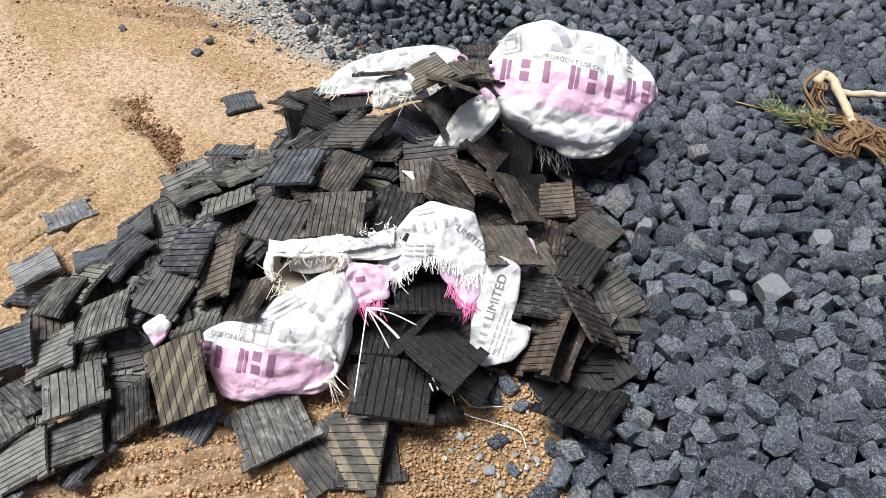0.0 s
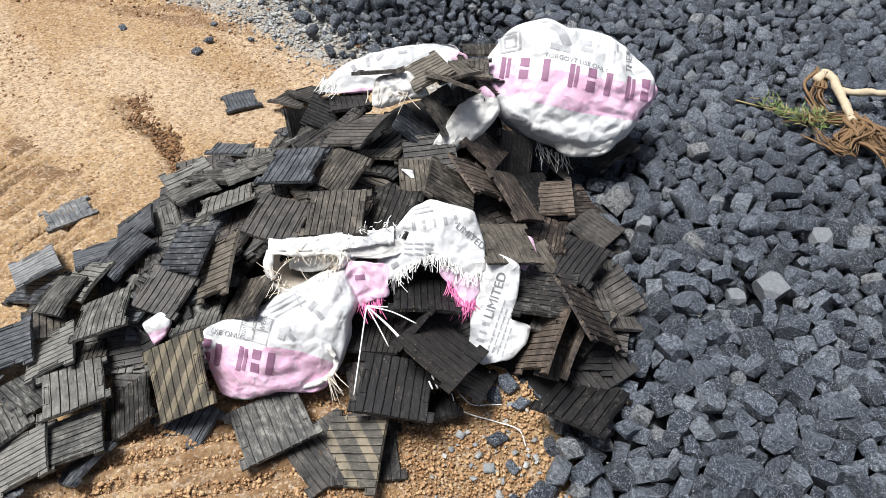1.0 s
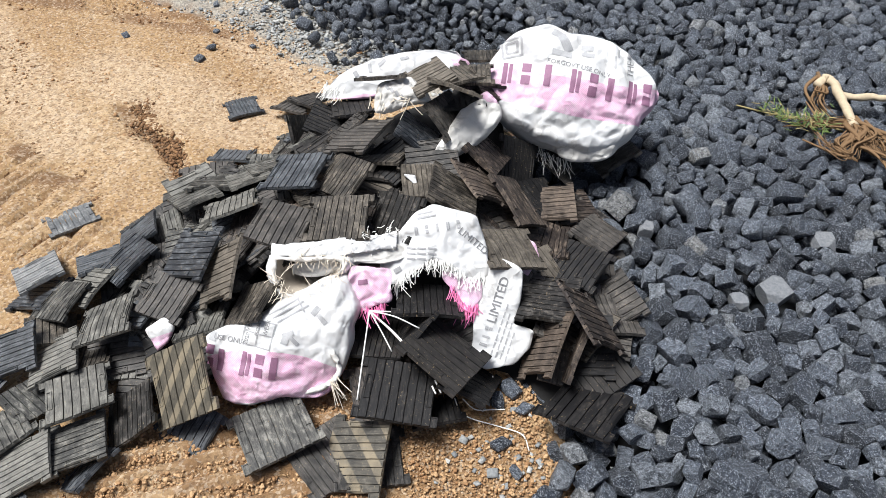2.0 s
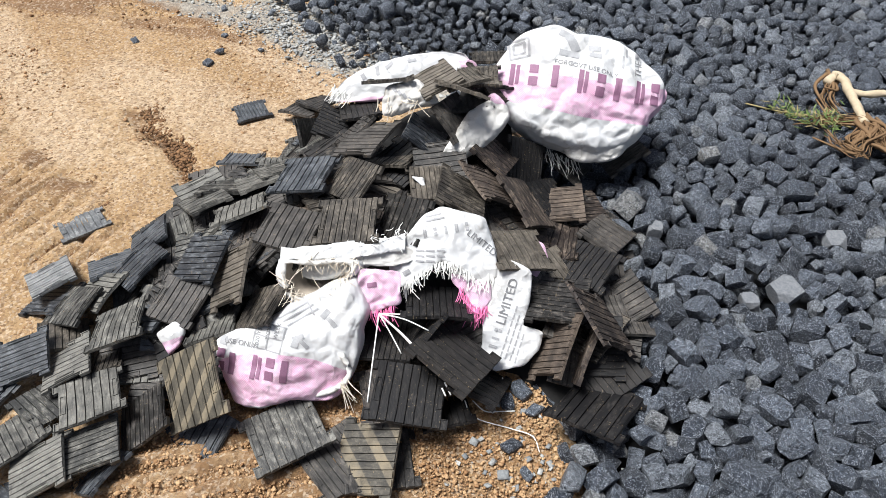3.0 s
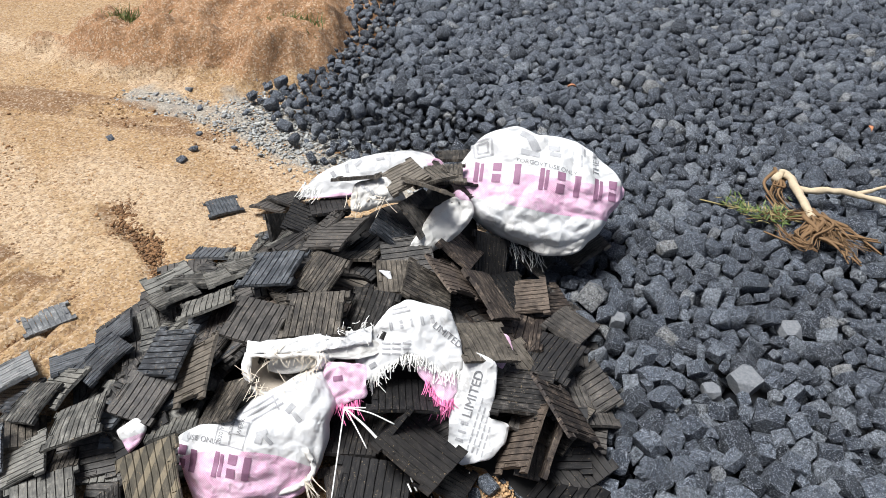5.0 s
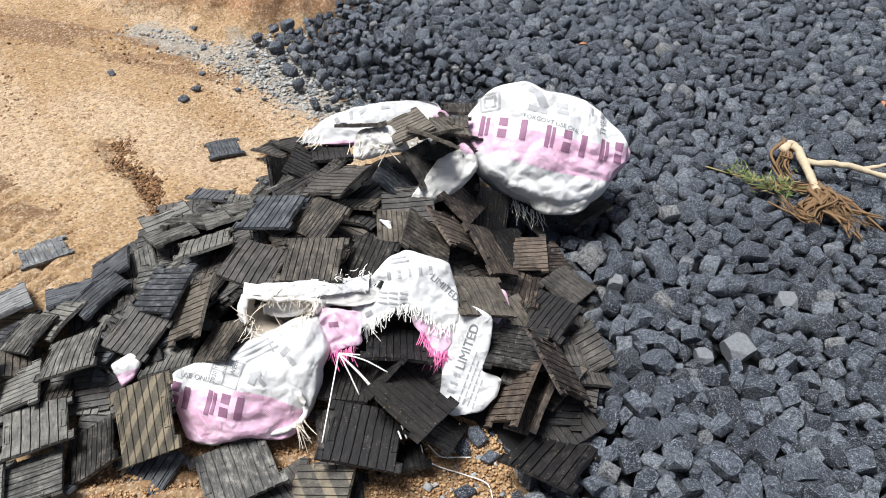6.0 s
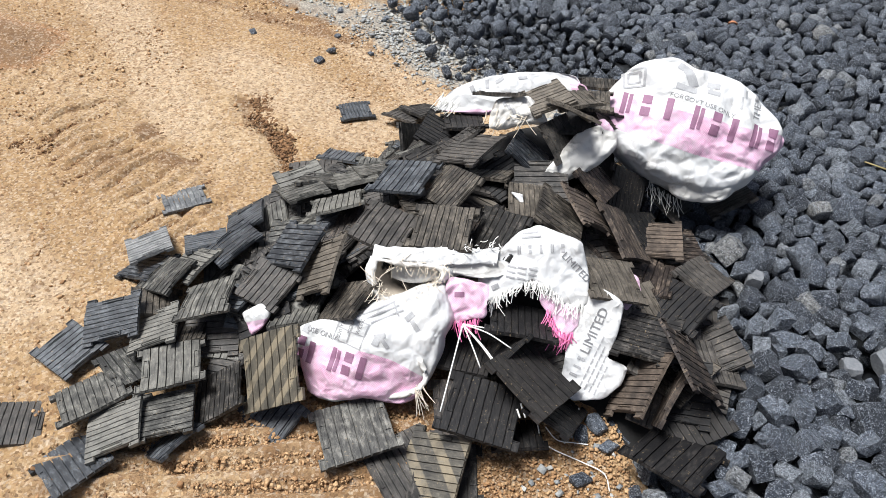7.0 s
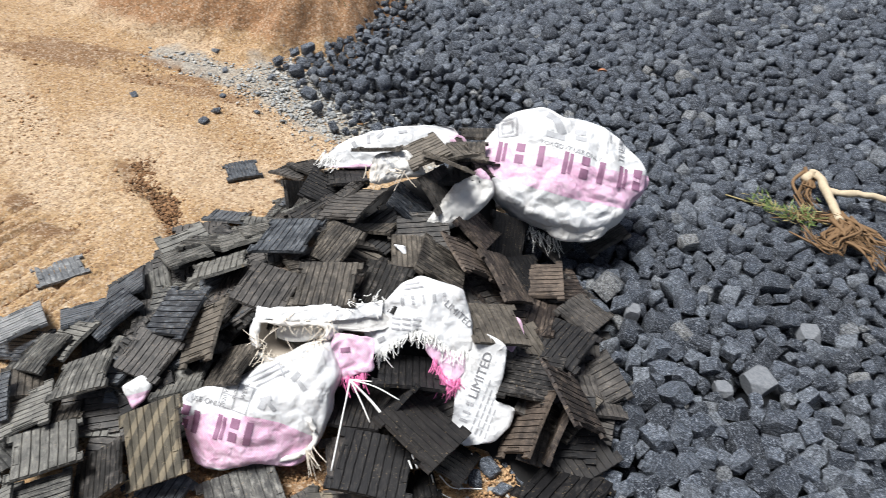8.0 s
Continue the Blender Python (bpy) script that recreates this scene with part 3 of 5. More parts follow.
def grains():
    """Pebbles, chips and clods lying on the soil."""
    rnd = random.Random(5)
    shapes = [stone_shape(90 + s, 0.7, False) for s in range(6)]
    sets = {"pebbles": [], "stone_chips": [], "soil_clods": []}

    def drop(kind, x, y, s, sink=0.2):
        sets[kind].append((rnd.randrange(6), Matrix.Translation((x, y, s * sink)) @ turn(rnd, 25) @ Matrix.Diagonal((s, s * 0.85, s * (0.36 if kind == "stone_chips" else 0.75), 1))))

    for _ in range(24000):
        x, y = rnd.uniform(-0.75, 0.25), rnd.uniform(0.22, 0.86)
        if past_edge(x, y) < 0.02:
            drop("pebbles", x, y, min(0.009, rnd.lognormvariate(math.log(0.0030), 0.5)))
    for _ in range(9000):
        x, y = rnd.uniform(-2.9, -0.5), rnd.uniform(0.0, 2.2)
        if past_edge(x, y) < 0:
            drop("pebbles", x, y, min(0.011, rnd.lognormvariate(math.log(0.0040), 0.42)))
    for _ in range(28000):
        x, y = rnd.uniform(-2.2, -0.5), rnd.uniform(1.5, 2.5)
        d = float(past_edge(x, y))
        lane = float(strip(np.array(x), np.array(y), -2.0, 1.86, -1.25, 1.86, 0.15)[0])
        if -0.30 < d < 0.10 and y < 2.25 and rnd.random() < 0.9 * (1 - abs(d + 0.03) / 0.27) ** 1.5 or rnd.random() < 0.25 * lane:
            drop("stone_chips", x, y, min(0.03, rnd.lognormvariate(math.log(0.0062), 0.5)), 0.25)
    for _ in range(150):
        drop("stone_chips", rnd.uniform(-0.06, 0.26), rnd.uniform(0.52, 0.84), min(0.03, rnd.lognormvariate(math.log(0.007), 0.45)), 0.25)
    for ax, ay, bx, by, w, n in ((-1.48, 1.24, -1.10, 1.04, 0.020, 1700), (-1.41, 0.84, -1.36, 0.87, 0.018, 130), (-1.56, 0.88, -1.60, 0.90, 0.016, 130), (-1.37, 1.08, -1.36, 1.2, 0.035, 200), (-2.0, 0.88, -1.22, 0.53, 0.11, 130), (-0.7, 0.15, -0.3, 0.5, 0.08, 200), (-1.95, 1.62, -1.45, 1.75, 0.04, 150), (-2.3, 2.35, -1.65, 2.3, 0.12, 500), (-2.6, 1.5, -1.9, 1.72, 0.05, 260), (-1.6, 0.95, -1.75, 0.55, 0.05, 120)):
        for _ in range(n):
            t = rnd.random()
            if noise.noise((t * 7 + ax * 3, by, 0)) + rnd.uniform(-0.3, 0.3) < -0.05:
                continue
            sway = 0.035 * noise.noise((t * 3.5, ax * 5, by))
            drop("soil_clods", ax + (bx - ax) * t + rnd.gauss(0, w) + sway, ay + (by - ay) * t + rnd.gauss(0, w), min(0.011, rnd.lognormvariate(math.log(0.0040), 0.5)))
    # crumbs broken up by the treads
    for k in range(11):
        for _ in range(170):
            y = rnd.uniform(0.58, 0.92)
            drop("soil_clods", -1.83 + 0.058 * k + 0.02 * noise.noise((y * 6, k, 0)) + rnd.gauss(0, 0.010), y, min(0.010, rnd.lognormvariate(math.log(0.0042), 0.45)))
    for kind, material, label in (("pebbles", PEBBLE, "small tan and brown pebbles on the soil"), ("stone_chips", CHIP, "pale grey stone chips along the ballast"), ("soil_clods", CLOD, "dark damp clods of soil along the tyre marks")):
        tagged(new(kind, scatter_mesh(kind, shapes, sets[kind], material)), label, kind.replace("_", " "), kind="stuff")


grains()


# ---- rubber pads ----
def pad_pieces(ribs, bow, sag, twist, seed):
    """The pieces of a grooved pad one unit long and wide: base, ribs along y, lugs at the four corners; bowed and twisted in metres."""
    rnd = random.Random(seed)

    def box(bm, x0, x1, y0, y1, z0, z1, nx=1, ny=1):
        rows = []
        for z in (z0, z1):
            rows.append([[bm.verts.new((x0 + (x1 - x0) * i / nx, y0 + (y1 - y0) * j / ny, z)) for i in range(nx + 1)] for j in range(ny + 1)])
        for k, r in enumerate(rows):
            for j in range(ny):
                for i in range(nx):
                    f = (r[j][i], r[j][i + 1], r[j + 1][i + 1], r[j + 1][i])
                    bm.faces.new(f if k else f[::-1])
        a, b = rows
        for i in range(nx):
            bm.faces.new((a[0][i], a[0][i + 1], b[0][i + 1], b[0][i]))
            bm.faces.new((b[ny][i], b[ny][i + 1], a[ny][i + 1], a[ny][i]))
        for j in range(ny):
            bm.faces.new((a[j + 1][0], a[j][0], b[j][0], b[j + 1][0]))
            bm.faces.new((a[j][nx], a[j + 1][nx], b[j + 1][nx], b[j][nx]))

    edge, out = 0.425, []
    bm = bmesh.new()
    box(bm, -edge, edge, -0.5, 0.5, 0, 0.0040, 6, 5)
    out.append(("base", bm))
    for sx in (-1, 1):
        for sy in (-1, 1):
            bm = bmesh.new()
            y0, y1 = sorted((sy * 0.5, sy * (0.335 + rnd.uniform(-0.02, 0.02))))
            x0, x1 = sorted((sx * edge, sx * 0.5))
            box(bm, x0, x1, y0, y1, 0, 0.0056)
            box(bm, *sorted((sx * 0.485, sx * 0.5)), y0, y1, 0.0056, 0.0078)
            box(bm, x0, x1, *sorted((sy * 0.355, sy * 0.34)), 0.0056, 0.0074)
            out.append(("lug", bm))
    step = 2 * edge / ribs
    for i in range(ribs):
        bm = bmesh.new()
        x0 = -edge + i * step
        box(bm, x0 + 0.075 * step, x0 + 0.925 * step, -0.498, 0.498, 0.0040, 0.0080 + rnd.uniform(-0.0004, 0.0006), 1, 5)
        out.append(("rib", bm))
    # moulded slot rims on the outermost ribs
    for sx in (-1, 1):
        bm = bmesh.new()
        a, b = sorted((sx * (edge - 0.16 * step), sx * (edge - 0.80 * step)))
        rim = 0.12 * step
        for x0, x1, y0, y1 in ((a, a + rim, -0.2, 0.2), (b - rim, b, -0.2, 0.2), (a + rim, b - rim, -0.2, -0.2 + rim), (a + rim, b - rim, 0.2 - rim, 0.2)):
            box(bm, x0, x1, y0, y1, 0.0078, 0.0100, 1, 2)
        out.append(("slot_rim", bm))
    for name, bm in out:
        for v in bm.verts:
            x, y = v.co.x * 2, v.co.y * 2
            v.co.z += bow * (1 - x * x) + sag * (1 - y * y) + twist * x * y + noise.noise((x * 1.5 + seed, y * 1.5, seed)) * 0.0018
            v.co.x += rnd.uniform(-0.002, 0.002) + 0.008 * noise.noise((x * 3, y * 3, seed + 9))
            v.co.y += rnd.uniform(-0.004, 0.004) + 0.008 * noise.noise((x * 3, y * 3, seed + 19))
    return out


PAD_FORMS = [(8, 0.0, 0.0, 0.0), (9, 0.002, 0.0, 0.001), (8, -0.002, 0.002, 0.0), (7, 0.003, 0.0, -0.002), (8, 0.0, 0.003, 0.002), (9, -0.002, 0.0, 0.0), (7, 0.0, -0.002, 0.0)]
PAD_LABEL = {
    "d": "black grooved rubber rail pad lying in the heap", "k": "charcoal grooved rubber rail pad with some dust",
    "b": "bluish black grooved rubber rail pad with notched ends", "g": "grey dusty grooved rubber rail pad with notched ends",
    "n": "brownish dusty grooved rubber rail pad with notched ends", "r": "weathered reddish brown grooved rubber rail pad",
    "p": "pale grey dusty grooved rubber rail pad on the soil", "t": "grooved rubber rail pad with dried mud bands", "s": "grooved rubber rail pad with slanting dried mud stripes",
}
PAD_MESHES, PADS = {}, []


def rubber_pad(kind, x, y, z, rx, ry, rz, wide, long, shown=True):
    """A pad with its ribs and lugs as parts; one buried in the heap is a single mesh."""
    form = len(PADS) % len(PAD_FORMS)
    if (kind, form, shown) not in PAD_MESHES:
        pieces = pad_pieces(*PAD_FORMS[form], form * 3 + 1)
        if not shown:
            whole = bmesh.new()
            for _, bm in pieces:
                me = mesh_of("rubber_pad", bm)
                whole.from_mesh(me)
                bpy.data.meshes.remove(me)
            pieces = [("rubber_pad", whole)]
        PAD_MESHES[kind, form, shown] = [(name, mesh_of(name, bm, RUBBER[kind])) for name, bm in pieces]
    pieces = PAD_MESHES[kind, form, shown]
    tone = (len(PADS) * 0.618) % 1.0
    ob = new("rubber_pad", pieces[0][1])
    ob["tone"] = tone
    ob.matrix_world = pose(x, y, z, rx, ry, rz) @ Matrix.Translation((0, 0, -0.006)) @ Matrix.Diagonal((wide, long, 1, 1))
    for name, me in pieces[1:]:
        piece = new(name, me)
        piece.parent = ob
        piece["tone"] = tone
    PADS.append((x, y, z))
    return tagged(ob, PAD_LABEL[kind], "rubber pad", "heap of rubber rail pads")


# the pads that show, from the front of the heap to its back
rubber_pad("d", -0.193, 0.661, 0.094, -1, 5, 22, 0.167, 0.140)
rubber_pad("t", -0.213, 0.530, 0.030, 26, 15, -69, 0.165, 0.133)
rubber_pad("g", -0.382, 0.498, 0.041, -2, -5, 56, 0.165, 0.135)
rubber_pad("s", -0.575, 0.466, 0.104, 32, -32, 30, 0.154, 0.152)
rubber_pad("b", -0.559, 0.428, 0.009, 25, 0, -0, 0.158, 0.106)
rubber_pad("k", -0.663, 0.390, 0.030, -5, -29, 50, 0.127, 0.122)
rubber_pad("g", -0.768, 0.364, 0.065, -7, -3, 53, 0.138, 0.122)
rubber_pad("g", -0.694, 0.292, 0.044, 4, -9, -39, 0.127, 0.104)
rubber_pad("g", -0.746, 0.209, 0.044, 17, -2, -38, 0.124, 0.109)
rubber_pad("b", -0.675, 0.267, 0.004, -4, -32, 4, 0.130, 0.104)
rubber_pad("b", -0.763, 0.117, 0.011, -12, -3, 83, 0.127, 0.118)
rubber_pad("k", -0.934, 0.103, 0.003, -3, 11, 48, 0.119, 0.104)
rubber_pad("g", -0.852, 0.226, 0.039, -16, -3, 72, 0.148, 0.119)
rubber_pad("g", -0.859, 0.322, 0.034, -1, 10, 81, 0.117, 0.104)
rubber_pad("b", -0.998, 0.267, 0.027, 5, -2, 3, 0.130, 0.109)
rubber_pad("b", -0.966, 0.362, 0.066, 16, 15, -43, 0.112, 0.127)
rubber_pad("g", -0.880, 0.404, 0.061, 16, -8, -41, 0.129, 0.104)
rubber_pad("n", -0.953, 0.461, 0.045, -13, 14, 51, 0.112, 0.110)
rubber_pad("g", -0.982, 0.518, 0.068, 10, -24, 3, 0.127, 0.104)
rubber_pad("p", -1.120, 0.563, 0.049, 7, -15, -26, 0.134, 0.104)
rubber_pad("b", -1.084, 0.528, 0.026, 21, -4, -82, 0.114, 0.121)
rubber_pad("b", -1.028, 0.664, 0.046, -0, -23, -32, 0.132, 0.104)
rubber_pad("b", -0.987, 0.759, 0.074, 28, -15, -40, 0.131, 0.104)
rubber_pad("b", -0.920, 0.666, 0.099, 17, -17, -16, 0.123, 0.123)
rubber_pad("g", -0.971, 0.580, 0.066, 25, 9, -88, 0.115, 0.122)
rubber_pad("g", -0.818, 0.509, 0.110, -5, -22, 36, 0.136, 0.112)
rubber_pad("n", -0.842, 0.450, 0.042, -18, -7, 44, 0.112, 0.104)
rubber_pad("k", -0.732, 0.605, 0.133, 14, -6, 4, 0.132, 0.104)
rubber_pad("b", -0.737, 0.700, 0.178, 28, 19, -78, 0.132, 0.139)
rubber_pad("n", -0.639, 0.682, 0.189, 46, 22, -65, 0.145, 0.131)
rubber_pad("g", -0.651, 0.624, 0.098, -23, -15, 38, 0.112, 0.151)
rubber_pad("n", -0.542, 0.655, 0.168, 12, -38, 1, 0.143, 0.104)
rubber_pad("k", -0.575, 0.818, 0.244, 0, 8, 15, 0.137, 0.128)
rubber_pad("n", -0.467, 0.883, 0.262, 0, -5, 27, 0.143, 0.140)
rubber_pad("k", -0.378, 0.958, 0.245, 39, -24, -16, 0.159, 0.104)
rubber_pad("b", -0.657, 0.985, 0.242, -4, -13, 17, 0.145, 0.139)
rubber_pad("n", -0.540, 1.009, 0.254, 30, -19, -20, 0.157, 0.104)
rubber_pad("g", -0.761, 0.862, 0.188, -26, -12, 47, 0.137, 0.137)
rubber_pad("g", -0.902, 0.881, 0.137, 4, -25, -26, 0.161, 0.104)
rubber_pad("g", -0.915, 0.966, 0.115, -1, -25, -60, 0.149, 0.110)
rubber_pad("g", -0.818, 0.989, 0.157, 7, -26, -40, 0.159, 0.105)
rubber_pad("g", -0.814, 1.060, 0.145, 2, -26, -36, 0.158, 0.104)
rubber_pad("b", -1.053, 1.190, 0.007, -19, -1, 25, 0.131, 0.134)
rubber_pad("b", -1.186, 1.383, 0.006, -6, 0, 53, 0.112, 0.112)
rubber_pad("p", -1.232, 0.749, 0.017, 0, 0, 65, 0.128, 0.082)
rubber_pad("k", -1.017, 1.441, 0.035, -12, -6, 1, 0.128, 0.104)
rubber_pad("k", -0.981, 1.477, 0.051, -8, -17, -16, 0.127, 0.104)
rubber_pad("d", -0.749, 1.242, 0.190, -21, 9, -75, 0.119, 0.104)
rubber_pad("d", -0.712, 1.303, 0.214, -13, -3, 41, 0.122, 0.110)
rubber_pad("k", -0.841, 1.244, 0.115, 62, 30, 90, 0.128, 0.107)
rubber_pad("k", -0.575, 1.131, 0.280, 21, 4, -90, 0.145, 0.123)
rubber_pad("k", -0.650, 1.177, 0.244, 33, 25, -117, 0.122, 0.112)
rubber_pad("b", -0.468, 1.226, 0.262, -33, -7, -74, 0.125, 0.104)
rubber_pad("k", -0.414, 1.278, 0.302, 42, 12, 89, 0.136, 0.104)
rubber_pad("n", -0.516, 1.157, 0.231, -15, -13, 7, 0.131, 0.127)
rubber_pad("k", -0.543, 1.113, 0.215, -12, 5, 25, 0.112, 0.130)
rubber_pad("n", -0.376, 1.087, 0.252, -4, 4, 33, 0.112, 0.127)
rubber_pad("n", -0.289, 1.073, 0.266, -30, -7, -68, 0.151, 0.118)
rubber_pad("r", -0.259, 1.151, 0.248, -40, 10, -34, 0.125, 0.126)
rubber_pad("r", -0.178, 1.196, 0.192, -23, -36, -107, 0.135, 0.146)
rubber_pad("r", -0.214, 1.155, 0.151, -23, -34, -86, 0.150, 0.104)
rubber_pad("d", -0.250, 1.367, 0.165, 52, 34, 57, 0.147, 0.115)
rubber_pad("r", -0.300, 1.279, 0.234, 31, 18, 97, 0.162, 0.104)
rubber_pad("r", -0.127, 1.330, 0.107, 10, -4, -66, 0.156, 0.105)
rubber_pad("k", -0.063, 1.614, 0.092, 33, -19, -57, 0.158, 0.122)
rubber_pad("k", -0.175, 1.525, 0.084, -15, 22, -10, 0.117, 0.138)
rubber_pad("k", 0.004, 1.297, 0.086, 9, 15, 81, 0.159, 0.104)
rubber_pad("d", 0.005, 1.146, 0.116, 1, -4, -7, 0.133, 0.132)
rubber_pad("k", -0.010, 0.988, 0.150, 11, -5, -82, 0.159, 0.113)
rubber_pad("k", 0.109, 1.119, 0.075, 30, -8, -50, 0.157, 0.104)
rubber_pad("r", 0.092, 0.968, 0.164, -45, 6, -41, 0.164, 0.143)
rubber_pad("r", 0.020, 0.898, 0.105, 59, 24, -85, 0.146, 0.142)
rubber_pad("r", 0.076, 0.923, 0.082, 67, -51, -62, 0.156, 0.123)
rubber_pad("d", 0.146, 0.831, 0.065, -18, -10, -5, 0.162, 0.167)
rubber_pad("n", -0.128, 1.031, 0.204, 3, 17, 48, 0.145, 0.118)
rubber_pad("r", -0.086, 1.190, 0.097, -10, -23, 18, 0.112, 0.132)
rubber_pad("d", -0.143, 0.760, 0.138, -15, -19, -94, 0.165, 0.149)
rubber_pad("d", -0.236, 0.790, 0.125, 35, -44, -41, 0.156, 0.104)
rubber_pad("d", -0.230, 0.844, 0.163, -22, 3, 29, 0.149, 0.134)
rubber_pad("d", -0.303, 0.762, 0.085, -12, -2, 23, 0.112, 0.124)
rubber_pad("d", -0.136, 0.714, 0.010, -25, -5, 38, 0.112, 0.133)
rubber_pad("d", -0.086, 0.774, 0.059, 9, 30, 96, 0.161, 0.104)
rubber_pad("k", -0.268, 0.510, 0.012, 2, 3, 68, 0.150, 0.133)
rubber_pad("k", -0.196, 0.548, 0.010, -3, 2, 36, 0.150, 0.132)
rubber_pad("n", -0.480, 1.300, 0.379, 17, -7, -40, 0.133, 0.104)
rubber_pad("n", -0.419, 1.330, 0.381, -16, -6, 49, 0.112, 0.105)
rubber_pad("n", -0.585, 1.264, 0.365, -31, -6, 28, 0.125, 0.110)
rubber_pad("n", -0.391, 1.261, 0.399, -30, 20, 28, 0.120, 0.100)
rubber_pad("n", -0.418, 1.418, 0.342, -8, -4, 27, 0.112, 0.111)
rubber_pad("n", -0.521, 1.701, 0.226, -15, -3, 28, 0.112, 0.111)
rubber_pad("d", -0.408, 1.346, 0.313, -12, -7, 32, 0.112, 0.107)


# ---- what lies under the visible pads ----
def heap_height(x, y, reach=0.10):
    """The height of the heap's face at a place, from the pads round it."""
    p = np.array(PADS[:SHOWN])
    d = np.hypot(p[:, 0] - x, p[:, 1] - y)
    w = np.exp(-(d / reach) ** 2)
    return float((w * p[:, 2]).sum() / (w.sum() + 0.05)), float(w.sum())


SHOWN = len(PADS)


# added filler mound; its near-black colour stands in for shade between pads
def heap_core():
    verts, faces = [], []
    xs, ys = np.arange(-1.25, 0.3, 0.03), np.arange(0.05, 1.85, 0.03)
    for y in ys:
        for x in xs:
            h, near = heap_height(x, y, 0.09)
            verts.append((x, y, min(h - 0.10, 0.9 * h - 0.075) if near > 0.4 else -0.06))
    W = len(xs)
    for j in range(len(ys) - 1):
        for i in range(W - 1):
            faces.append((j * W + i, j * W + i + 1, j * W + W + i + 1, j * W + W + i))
    tagged(new("heap_core", raw_mesh("heap_core", verts, faces, CORE_SHADE, True)), "filler mound inside the heap, near-black for the shade between the pads", "rubber heap")


heap_core()


# round the sacks no further pads lie on top
KEEP_CLEAR = ((-0.543, 1.27, 0.13), (-0.36, 1.30, 0.13), (-0.65, 1.40, 0.16), (-0.44, 0.66, 0.15), (-0.30, 0.80, 0.12), (-0.08, 0.89, 0.10), (-0.24, 0.93, 0.09), (-0.39, 1.07, 0.06), (-0.56, 0.75, 0.10), (-0.21, 1.5, 0.16), (0.0, 0.80, 0.14), (-0.08, 0.72, 0.12))


def buried_pads():
    rnd = random.Random(21)
    made = 0
    while made < 170:
        x, y = rnd.uniform(-1.1, 0.15), rnd.uniform(0.2, 1.7)
        h, near = heap_height(x, y)
        if near < 1.0 or h < 0.07 or any(math.hypot(x - a, y - c) < r for a, c, r in KEEP_CLEAR):
            continue
        e = 0.06
        sx = (heap_height(x + e, y)[0] - heap_height(x - e, y)[0]) / (2 * e)
        sy = (heap_height(x, y + e)[0] - heap_height(x, y - e)[0]) / (2 * e)
        m = Matrix.Rotation(math.atan(sy) * 0.8, 4, "X") @ Matrix.Rotation(-math.atan(sx) * 0.8, 4, "Y") @ Matrix.Rotation(rnd.uniform(0, 6.28), 4, "Z")
        r = [math.degrees(a) for a in m.to_euler()]
        rubber_pad(rnd.choice("gbkgk" if x < -0.68 else "dkkdnr"), x, y, h - 0.022 - rnd.uniform(0, 0.035), r[0] + rnd.uniform(-12, 12), r[1] + rnd.uniform(-12, 12), r[2], 0.145, 0.125)
        made += 1


buried_pads()


